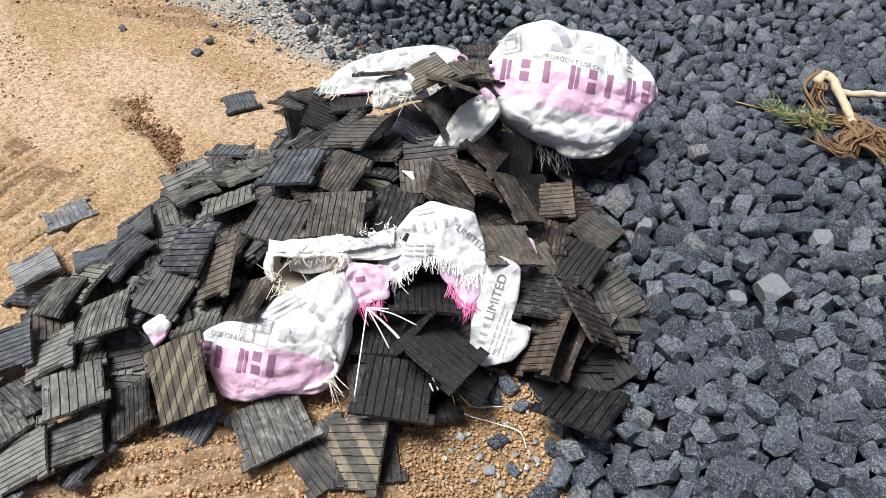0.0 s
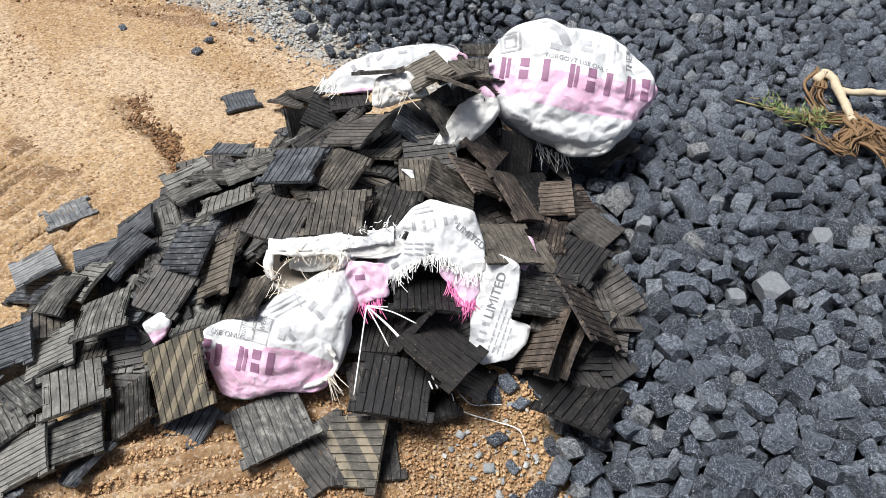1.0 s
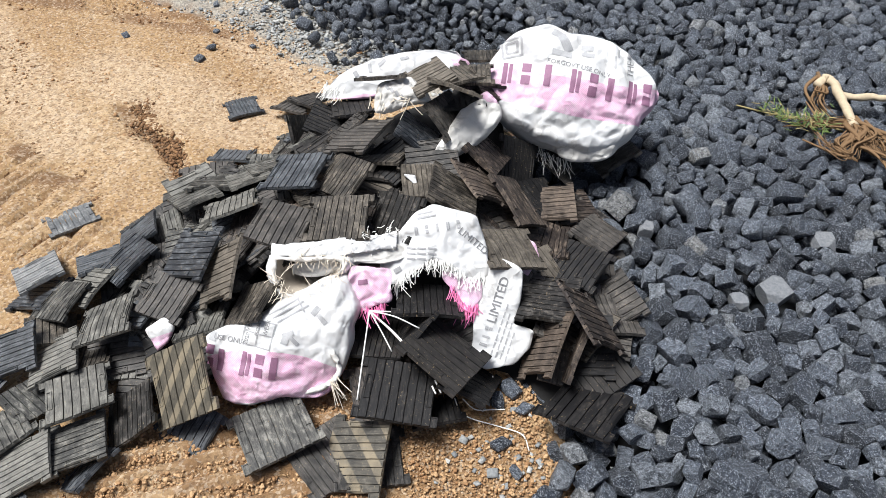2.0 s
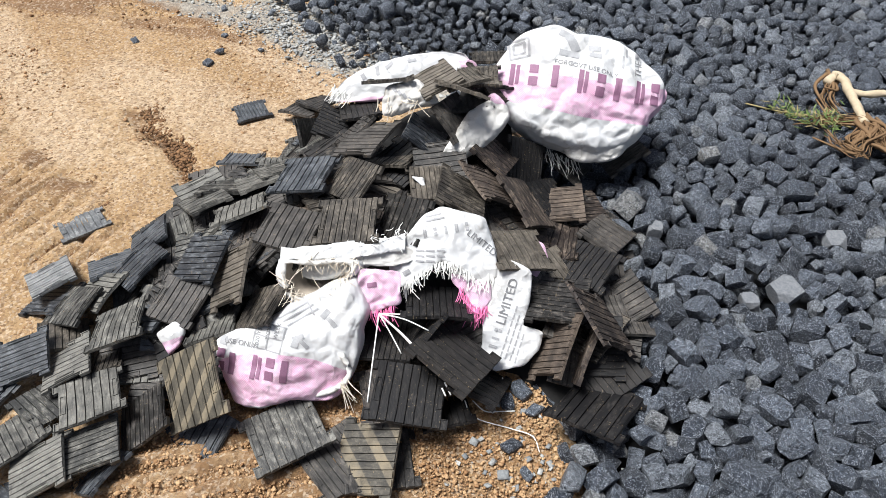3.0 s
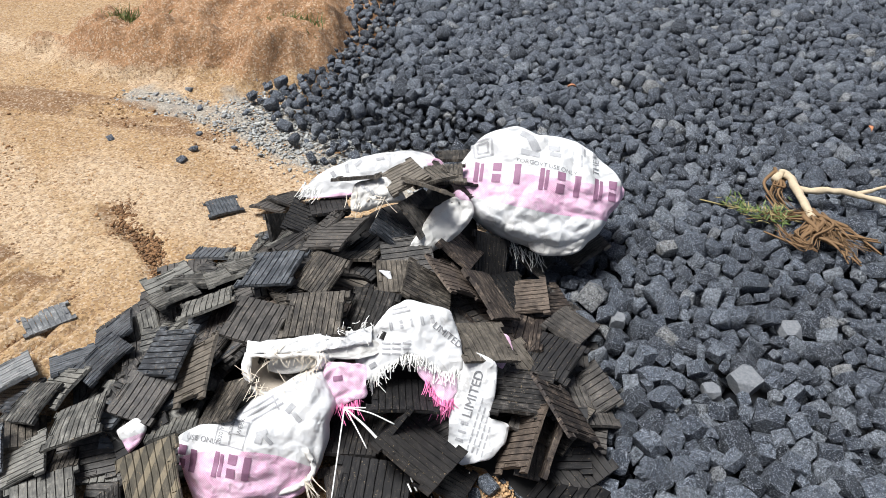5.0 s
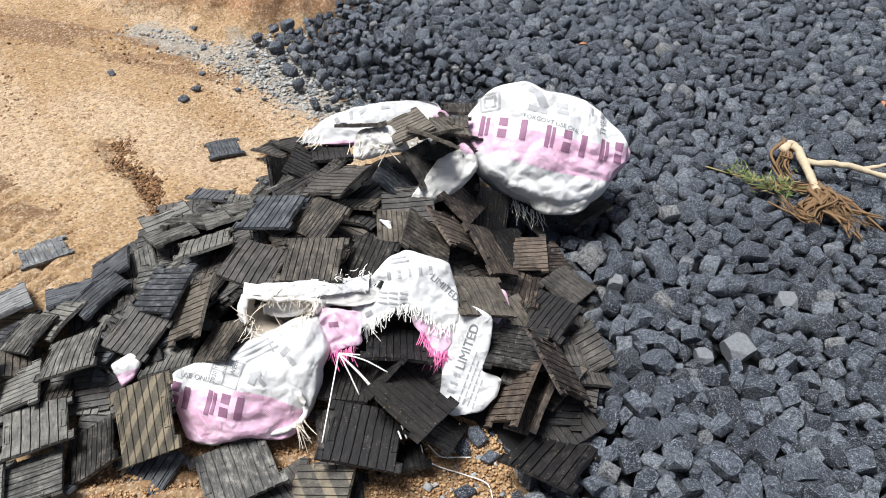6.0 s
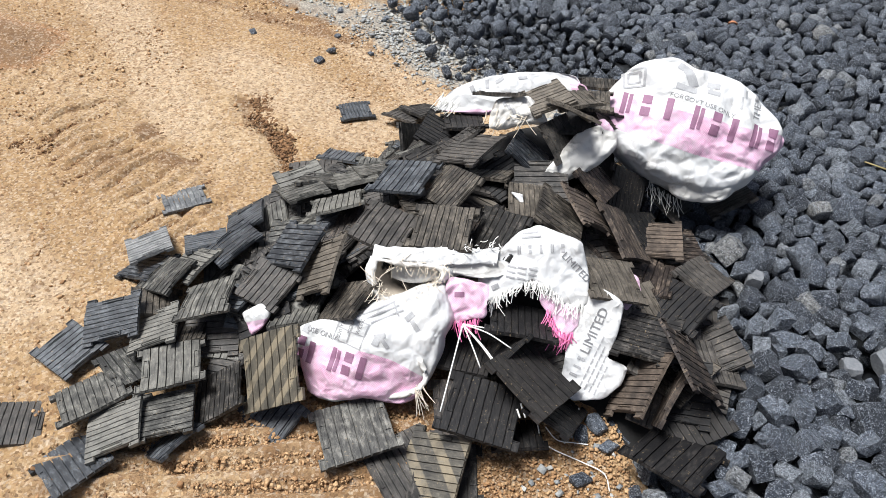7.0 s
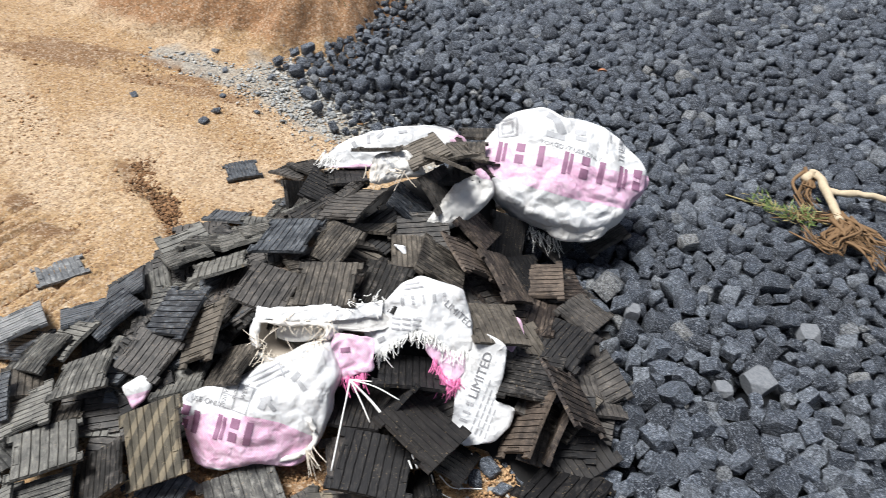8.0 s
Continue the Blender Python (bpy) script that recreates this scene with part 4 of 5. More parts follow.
# ---- sacks ----
class Shell:
    """A filled or crumpled piece of sack on a plane facing the camera, shaped to fit its view: an outline given by
    radii at even angles, bulging front and back.
    """

    def __init__(self, at, radii, front, back, fold=0.006, crisp=14.0, seed=0.0, power=2.4):
        self.m = pose(*at, 44, 0, 28)
        n = len(radii)
        a = np.linspace(0, 2 * math.pi, 181)
        r = np.interp(a, np.linspace(0, 2 * math.pi, n + 1), [*radii, radii[0]])
        soft = np.convolve(np.concatenate([r[-5:-1], r, r[1:5]]), np.array([0, 1, 2, 1, 0]) / 4, "same")[4:-4]
        self.a, self.r = a, soft
        self.mean = float(soft.mean())
        rnd = random.Random(seed)
        self.planes = []
        for k in range(9):
            w = 2 * math.pi * k / 9 + rnd.uniform(-0.3, 0.3)
            self.planes.append((rnd.uniform(0.86, 1.05), rnd.uniform(0.25, 0.7), math.cos(w), math.sin(w)))
        self.front, self.back, self.fold, self.crisp, self.seed, self.power = front, back, fold, crisp, seed, power

    def rim(self, w):
        return float(np.interp(w % (2 * math.pi), self.a, self.r))

    def depth(self, x, y, lift=0.0, side=1):
        w, d = math.atan2(y, x), math.hypot(x, y)
        u = min(1.0, d / self.rim(w))
        bulge = max(0.0, 1 - u ** self.power) ** 0.55
        if side > 0 and self.front > 0.02:
            flat = [h - k * (x * c + y * s) / self.mean for h, k, c, s in self.planes]
            bulge = -math.log(sum(math.exp(-26 * v) for v in (*flat, bulge))) / 26
        p = Vector((x * self.crisp, y * self.crisp, self.seed))
        q = p + 0.5 * Vector((noise.noise(p * 0.8), noise.noise(p * 0.8 + Vector((7, 7, 7))), 0))
        near = noise.voronoi(q)[0]
        small = noise.voronoi(q * 2.1 + Vector((5, 2, 0)))[0]
        puff = min(0.6, near[1] - near[0]) + 0.35 * min(0.5, small[1] - small[0])
        crease = self.fold * (1.1 * puff + 0.7 * noise.noise(p * 0.6) + 0.25 * noise.noise(p * 2.7) - 0.45)
        return (self.front if side > 0 else -self.back) * bulge + crease * (0.35 + 0.65 * u) + lift

    def point(self, x, y, lift=0.0):
        return self.m @ Vector((x, y, self.depth(x, y, lift)))

    def mesh(self, name, material, rings=26, spokes=88, closed=True):
        verts, uvs, faces = [], [], []
        sides = (1, -1) if closed else (1,)
        for side in sides:
            for i in range(rings + 1):
                u = math.sin(i / rings * math.pi / 2)
                if side < 0 and i == rings:
                    continue
                for s in range(spokes):
                    w = 2 * math.pi * s / spokes
                    r = self.rim(w) * u * (1 + 0.02 * noise.noise((math.cos(w) * 5, math.sin(w) * 5, self.seed)))
                    x, y = r * math.cos(w), r * math.sin(w)
                    verts.append(self.m @ Vector((x, y, self.depth(x, y, 0, side))))
                    uvs.append((x, y))
        front = (rings + 1) * spokes
        for i in range(rings):
            for s in range(spokes):
                t = (s + 1) % spokes
                faces.append((i * spokes + s, (i + 1) * spokes + s, (i + 1) * spokes + t, i * spokes + t))
                if closed:
                    a = [front + i * spokes + s, front + i * spokes + t]
                    b = [front + (i + 1) * spokes + t, front + (i + 1) * spokes + s] if i < rings - 1 else [rings * spokes + t, rings * spokes + s]
                    faces.append((*a, *b))
        me = raw_mesh(name, verts, faces, material, True)
        layer = me.uv_layers.new(name="print")
        for loop in me.loops:
            layer.data[loop.index].uv = uvs[loop.vertex_index]
        return me

    def prints(self, name, boxes, material, parent, label=""):
        """Printed shapes: boxes of (x, y, half width, half height, turn in degrees), laid on the front."""
        if name == "printed_mark" and len(boxes) > 1:
            for one in boxes:
                self.prints(name, [one], material, parent, label)
            return
        verts, faces = [], []
        for x, y, hw, hh, deg in boxes:
            c, s = math.cos(radians(deg)), math.sin(radians(deg))
            nx, ny = max(1, round(hw * 2 / 0.003)), max(1, round(hh * 2 / 0.003))
            o = len(verts)
            for j in range(ny + 1):
                for i in range(nx + 1):
                    px, py = hw * (2 * i / nx - 1), hh * (2 * j / ny - 1)
                    verts.append(self.point(x + c * px - s * py, y + s * px + c * py, 0.0014))
            for j in range(ny):
                for i in range(nx):
                    k = o + j * (nx + 1) + i
                    faces.append((k, k + 1, k + nx + 2, k + nx + 1))
        ob = part(name, raw_mesh(name, verts, faces, material, True), parent, label)
        if name == "small_print":
            tagged(ob, kind="stuff")

    def words(self, text, x, y, size, deg, material, parent):
        curve = bpy.data.curves.new("lettering", "FONT")
        curve.body, curve.size, curve.align_x, curve.align_y = text, size, "CENTER", "CENTER"
        ob = bpy.data.objects.new("lettering", curve)
        me = bpy.data.meshes.new_from_object(ob)
        bpy.data.objects.remove(ob)
        c, s = math.cos(radians(deg)), math.sin(radians(deg))
        for v in me.vertices:
            px, py = v.co.x, v.co.y
            v.co = self.point(x + c * px - s * py, y + s * px + c * py, 0.0018)
        me.materials.clear()
        me.materials.append(material)
        part("lettering", me, parent)


def mark_boxes(x, y, h, deg, form):
    """One plain printed block of a row of large marks: a stem with one or two bars beside it."""
    c, s = math.cos(radians(deg)), math.sin(radians(deg))
    w = h * 0.44
    pieces = {
        0: ((-0.42, 0.0, 0.46, 1.0, 0), (0.62, 0.0, 0.34, 0.9, 0)),
        1: ((0.0, 0.56, 0.85, 0.4, 0), (0.0, -0.56, 0.85, 0.4, 0)),
        2: ((0.0, 0.0, 0.62, 0.95, 0),),
    }[form]
    return [(x + c * px * w - s * py * h, y + s * px * w + c * py * h, hw * w, hh * h, deg + more) for px, py, hw, hh, more in pieces]


def threads(name, starts, ways, length, radius, material, parent, seed, droop=0.5, label=""):
    """Frayed threads: each begins at a start and runs its way, curling and drooping."""
    rnd = random.Random(seed)
    verts, faces = [], []
    for p, w in zip(starts, ways):
        p, w = Vector(p), Vector(w).normalized()
        n = length * rnd.uniform(0.6, 1.25)
        side = Vector([rnd.gauss(0, 1) for _ in range(3)]) * 0.35
        pts = [p + w * n * t + side * n * t * t + Vector((0, 0, -droop * n * t * t)) for t in (0, 0.25, 0.5, 0.75, 1)]
        tube(verts, faces, pts, radius, 4, 0.6)
    tagged(part(name, raw_mesh(name, verts, faces, material), parent, label), kind="stuff")


def along(points, count, rnd, jitter=0.003):
    pts = [Vector(p) for p in points]
    out = []
    for i in range(count):
        t = (i + rnd.random()) / count * (len(pts) - 1)
        k = min(int(t), len(pts) - 2)
        out.append(pts[k].lerp(pts[k + 1], t - k) + Vector([rnd.gauss(0, jitter) for _ in range(3)]))
    return out


# axes of the camera-facing plane: down in the view, and towards the camera
VIEW_DOWN = pose(0, 0, 0, 44, 0, 28).to_3x3() @ Vector((0, -1, 0.15))
OUT = pose(0, 0, 0, 44, 0, 28).to_3x3() @ Vector((0, 0, 1))


def top_sack():
    rnd = random.Random(1)
    bag = holder("cement_sack", (-0.211, 1.578, 0.08), "full white woven plastic sack with pink band and purple print", "sack", "cement sacks")
    s = Shell((-0.211, 1.578, 0.270), (0.231, 0.214, 0.197, 0.182, 0.174, 0.167, 0.162, 0.156, 0.150, 0.148, 0.164, 0.183, 0.189, 0.205, 0.212, 0.213, 0.220, 0.231, 0.233, 0.211, 0.197, 0.189, 0.178, 0.173, 0.165, 0.160, 0.161, 0.166, 0.176, 0.184, 0.191, 0.200, 0.207, 0.209, 0.209, 0.231), 0.115, 0.15, 0.034, 8.0, 2.0, 5.0)
    part("body", s.mesh("body", SACK_TOP, 66, 230), bag)
    for i, (x, y, k) in enumerate(((-0.165, 0.035, 0), (-0.119, 0.028, 1), (-0.068, 0.019, 2), (0.0, 0.003, 0), (0.045, -0.006, 1), (0.09, -0.014, 2), (0.149, -0.019, 0), (0.19, -0.021, 1))):
        s.prints("printed_mark", mark_boxes(x, y, 0.030, -9, k), INK, bag, "purple printed block")
    grey = []
    x, y = -0.152, 0.103
    for h in (0.023, 0.013):
        grey += [(x - h, y, 0.0028, h, 4), (x + h, y, 0.0028, h, 4), (x, y - h, h, 0.0026, 4), (x, y + h, h, 0.0026, 4)]
    s.prints("printed_emblem", grey, INK_GREY, bag, "grey square printed emblem")
    grey = [(-0.035, 0.132, 0.018, 0.010, -30), (-0.02, 0.105, 0.012, 0.022, 25), (-0.03, 0.078, 0.026, 0.008, -12)]
    s.prints("printed_emblem", grey, INK_GREY, bag, "grey printed emblem")
    grey = [(0.036, 0.094, 0.015, 0.008, -10), (0.036, 0.074, 0.016, 0.006, -10), (0.03, 0.084, 0.003, 0.014, -10)]
    s.prints("printed_emblem", grey, INK_GREY, bag, "grey printed emblem")
    s.words("FOR", -0.052, 0.055, 0.017, -14, INK_TEXT, bag)
    s.words("GOVT USE ONLY", 0.028, 0.036, 0.017, -14, INK_TEXT, bag)
    s.words("THE", 0.150, 0.045, 0.026, 82, INK_TEXT, bag)
    s.prints("small_print", [(0.107, 0.058, 0.003, 0.018, -8), (0.12, 0.085, 0.003, 0.012, -8), (0.149, 0.085, 0.006, 0.010, -8)], INK_GREY, bag)
    # gathered, tied ends and the frayed seam below
    knot = Shell((-0.355, 1.372, 0.298), (0.032, 0.03, 0.028, 0.03, 0.034, 0.03, 0.028, 0.026, 0.03, 0.034, 0.04, 0.045, 0.055, 0.05, 0.04, 0.035), 0.03, 0.03, 0.009, 45.0, 5.0)
    part("tied_corner", knot.mesh("tied_corner", SACK_PINK, 14, 48), bag, "pink gathered corner")
    tip = Shell((-0.012, 1.672, 0.262), (0.02, 0.024, 0.026, 0.024, 0.02, 0.02, 0.024, 0.028, 0.03, 0.026, 0.022, 0.02), 0.025, 0.025, 0.008, 50.0, 6.0)
    part("tied_corner", tip.mesh("tied_corner", SACK_PINK, 12, 40), bag, "pink gathered corner")
    tuck = Shell((-0.112, 1.490, 0.188), (0.085, 0.080, 0.068, 0.05, 0.04, 0.04, 0.05, 0.068, 0.085, 0.075, 0.058, 0.046, 0.042, 0.046, 0.055, 0.07), 0.016, 0.03, 0.020, 20.0, 8.0, 4.0)
    part("folded_end", tuck.mesh("folded_end", SACK_DIRTY, 16, 56), bag, "soiled folded end")
    starts = along([(-0.250, 1.47, 0.150), (-0.20, 1.475, 0.135), (-0.150, 1.49, 0.125)], 34, rnd)
    threads("frayed_seam", starts, [VIEW_DOWN + Vector((0.25, 0.0, -0.1))] * 34, 0.034, 0.0009, THREAD, bag, 3, 0.1)
    starts = along([(-0.375, 1.37, 0.305), (-0.385, 1.375, 0.29)], 14, rnd)
    threads("tie_threads", starts, [VIEW_DOWN + Vector((-0.8, -0.3, 0))] * 14, 0.05, 0.0014, THREAD, bag, 4, 0.2)


def open_mouth(bag):
    """The gaping end of the front sack: a hollow lined with beige cloth, a rolled lip and the cloth falling away from it."""
    rim = [(-0.522, 0.728, 0.246), (-0.470, 0.754, 0.247), (-0.412, 0.788, 0.247), (-0.392, 0.786, 0.234), (-0.419, 0.735, 0.206), (-0.445, 0.704, 0.190), (-0.482, 0.692, 0.198), (-0.512, 0.706, 0.224)]
    loop = bend(rim + rim[:1], 8)[:-1]
    centre = sum(loop, Vector()) / len(loop)
    n = len(loop)

    def rings(name, count, place, material, label, cap):
        verts, faces = [], []
        for j in range(count + 1):
            verts += [place(p, j / count) for p in loop]
        for j in range(count):
            for i in range(n):
                k = (i + 1) % n
                faces.append((j * n + i, j * n + k, j * n + n + k, j * n + n + i))
        if cap:
            faces.append(tuple(count * n + i for i in range(n)))
        part(name, raw_mesh(name, verts, faces, material, True), bag, label)

    def inward(p, t):
        fold = 0.008 * t * noise.noise_vector(p * 30 + Vector((t * 2, 0, 0)))
        return centre + (p - centre) * (1.0 - 0.35 * t * t) - OUT * 0.085 * t - VIEW_DOWN * 0.03 * t + fold

    def outward(p, t):
        fold = 0.012 * t * noise.noise_vector(p * 22 + Vector((0, t, 3)))
        return centre + (p - centre) * (1.0 + 0.36 * t) - OUT * 0.05 * t * t + fold

    def lip(p, t):
        w = 2 * math.pi * t
        fat = 0.0042 * (1 + 0.6 * noise.noise(p * 50))
        return p + (p - centre).normalized() * math.cos(w) * fat * 1.5 + OUT * math.sin(w) * fat + 0.003 * noise.noise_vector(p * 70)

    rings("lining", 8, inward, LINING, "beige inside of the open mouth", True)
    rings("collar", 7, outward, SACK, "white cloth round the mouth", False)
    rings("lip", 10, lip, SACK_DIRTY, "cream rolled lip of the mouth", False)


def front_sack():
    rnd = random.Random(2)
    bag = holder("cement_sack", (-0.451, 0.627, 0.02), "torn open white plastic sack with pink band, spilling rubber pads", "sack", "cement sacks")
    s = Shell((-0.451, 0.627, 0.100), (0.141, 0.151, 0.157, 0.188, 0.195, 0.210, 0.179, 0.138, 0.120, 0.108, 0.097, 0.091, 0.089, 0.092, 0.100, 0.114, 0.134, 0.162, 0.153, 0.150, 0.149, 0.150, 0.156, 0.143, 0.131, 0.113, 0.102, 0.095, 0.096, 0.102, 0.113, 0.123, 0.131, 0.130, 0.133, 0.136), 0.075, 0.06, 0.019, 14.0, 3.0, 4.4)
    part("body", s.mesh("body", SACK_FRONT, 54, 190), bag)
    for x, y, k in ((-0.142, -0.008, 1), (-0.119, -0.017, 2), (-0.063, -0.021, 0), (-0.034, -0.024, 1), (-0.005, -0.029, 2)):
        s.prints("printed_mark", mark_boxes(x, y, 0.024, -9, k), INK, bag, "purple printed block")
    # date table with three lines of words
    cx, cy, deg = -0.038, 0.040, -12
    lines = []
    for k in (-0.031, 0.0, 0.031):
        lines.append((cx + k * 0.97, cy - k * 0.2, 0.0012, 0.026, deg))
    for k in (-0.026, 0.0, 0.026):
        lines.append((cx + k * 0.2, cy + k * 0.97, 0.032, 0.0012, deg))
    lines += [(0.023, 0.040, 0.012, 0.005, 20), (0.018, 0.030, 0.007, 0.010, -15), (0.034, 0.028, 0.004, 0.012, 40), (-0.135, 0.031, 0.008, 0.009, -10),
              (0.02, 0.088, 0.035, 0.0016, 30), (0.03, 0.08, 0.035, 0.0016, 30), (0.01, 0.094, 0.035, 0.0016, 30), (0.045, 0.098, 0.0016, 0.016, 30), (0.075, 0.086, 0.010, 0.006, 50), (0.088, 0.07, 0.012, 0.005, -50)]
    s.prints("printed_table", lines, INK_GREY, bag, "grey printed date table")
    for text, x, y, size, d in (("WEEK", -0.019, 0.052, 0.012, 78), ("MONTH", -0.036, 0.056, 0.011, 78), ("YEAR", -0.056, 0.059, 0.012, 78), ("2020", -0.061, 0.030, 0.012, 78), ("USE ONLY", -0.098, 0.026, 0.015, -8)):
        s.words(text, x, y, size, d, INK_TEXT, bag)
    # gaping mouth: lining, rolled hem, frayed threads
    open_mouth(bag)
    verts, faces = [], []
    hem = [(-0.540, 0.742, 0.246), (-0.487, 0.766, 0.256), (-0.435, 0.802, 0.254), (-0.38, 0.846, 0.254), (-0.330, 0.892, 0.252)]
    line = bend(hem, 10)
    sides = 16
    for i, p in enumerate(line):
        wide = 0.017 * (1 + 0.4 * noise.noise(p * 26))
        thick = 0.0035 * (1 + 0.5 * noise.noise(p * 35 + Vector((3, 0, 0))))
        for s_ in range(sides):
            w = 2 * math.pi * s_ / sides
            rag = 0.003 * noise.noise(p * 60 + Vector((math.cos(w) * 2, math.sin(w) * 2, 5)))
            verts.append(p + VIEW_DOWN * (math.cos(w) * wide + rag) + OUT * (math.sin(w) * thick + rag))
        for s_ in range(sides):
            t_ = (s_ + 1) % sides
            o = i * sides
            if i < len(line) - 1:
                faces.append((o + s_, o + t_, o + sides + t_, o + sides + s_))
    part("rolled_hem", raw_mesh("rolled_hem", verts, faces, SACK, True), bag, "white rolled hem of the mouth")
    fold = Shell((-0.425, 0.818, 0.230), (0.15, 0.09, 0.055, 0.04, 0.035, 0.035, 0.04, 0.055, 0.08, 0.11, 0.07, 0.045, 0.036, 0.034, 0.036, 0.05), 0.022, 0.02, 0.010, 30.0, 14.0)
    part("folded_cloth", fold.mesh("folded_cloth", SACK_DIRTY, 16, 60), bag, "cream crumpled cloth above the mouth")
    starts = along([(-0.50, 0.745, 0.243), (-0.44, 0.772, 0.246), (-0.39, 0.80, 0.246)], 60, rnd, 0.004)
    threads("frayed_threads", starts, [VIEW_DOWN * 0.7 + Vector([rnd.gauss(0, 0.7) for _ in range(3)]) for _ in starts], 0.020, 0.0010, THREAD_TAN, bag, 7, 0.3, "tan frayed threads")
    starts = along([(-0.512, 0.706, 0.226), (-0.482, 0.692, 0.200), (-0.445, 0.704, 0.193), (-0.419, 0.735, 0.208), (-0.395, 0.775, 0.232)], 130, rnd, 0.005)
    threads("frayed_threads", starts, [VIEW_DOWN * 0.5 + OUT * 0.4 + Vector([rnd.gauss(0, 0.8) for _ in range(3)]) for _ in starts], 0.026, 0.0009, THREAD_TAN, bag, 8, 0.4, "tan frayed threads")
    starts = along([(-0.40, 0.85, 0.262), (-0.36, 0.875, 0.266), (-0.335, 0.90, 0.268)], 34, rnd, 0.006)
    threads("frayed_threads", starts, [Vector([rnd.gauss(0, 1) for _ in range(3)]) + OUT * 0.2 for _ in starts], 0.024, 0.0011, THREAD, bag, 9, 0.2)
    flap = Shell((-0.333, 0.782, 0.200), (0.046, 0.047, 0.052, 0.062, 0.056, 0.049, 0.048, 0.049, 0.052, 0.060, 0.056, 0.046, 0.041, 0.040, 0.040, 0.042, 0.047, 0.058, 0.050, 0.042, 0.037, 0.035, 0.036, 0.040, 0.052, 0.050), 0.003, 0.004, 0.020, 22.0, 5.0, 9.0)
    part("torn_flap", flap.mesh("torn_flap", SACK_PINK, 16, 60), bag, "pink torn flap")
    flap.prints("printed_mark", [(-0.012, 0.016, 0.010, 0.005, 8)], INK, bag)
    starts = along([(-0.338, 0.755, 0.165), (-0.312, 0.768, 0.17), (-0.298, 0.785, 0.185)], 40, rnd)
    threads("pink_fringe", starts, [VIEW_DOWN + Vector((0.1, 0, 0))] * 40, 0.022, 0.0012, THREAD_PINK, bag, 10, 0.3, "pink frayed edge")
    seam = bend([(-0.345, 0.655, 0.135), (-0.318, 0.640, 0.105), (-0.335, 0.612, 0.075), (-0.372, 0.590, 0.055)], 6)
    verts, faces = [], []
    tube(verts, faces, seam, 0.006, 7)
    part("side_seam", raw_mesh("side_seam", verts, faces, SACK_DIRTY, True), bag, "cream stitched seam")
    starts = along([(-0.322, 0.632, 0.10), (-0.33, 0.615, 0.08)], 14, rnd)
    threads("frayed_threads", starts, [VIEW_DOWN + Vector((0.4, 0.2, 0))] * 14, 0.03, 0.001, THREAD_TAN, bag, 15, 0.3)


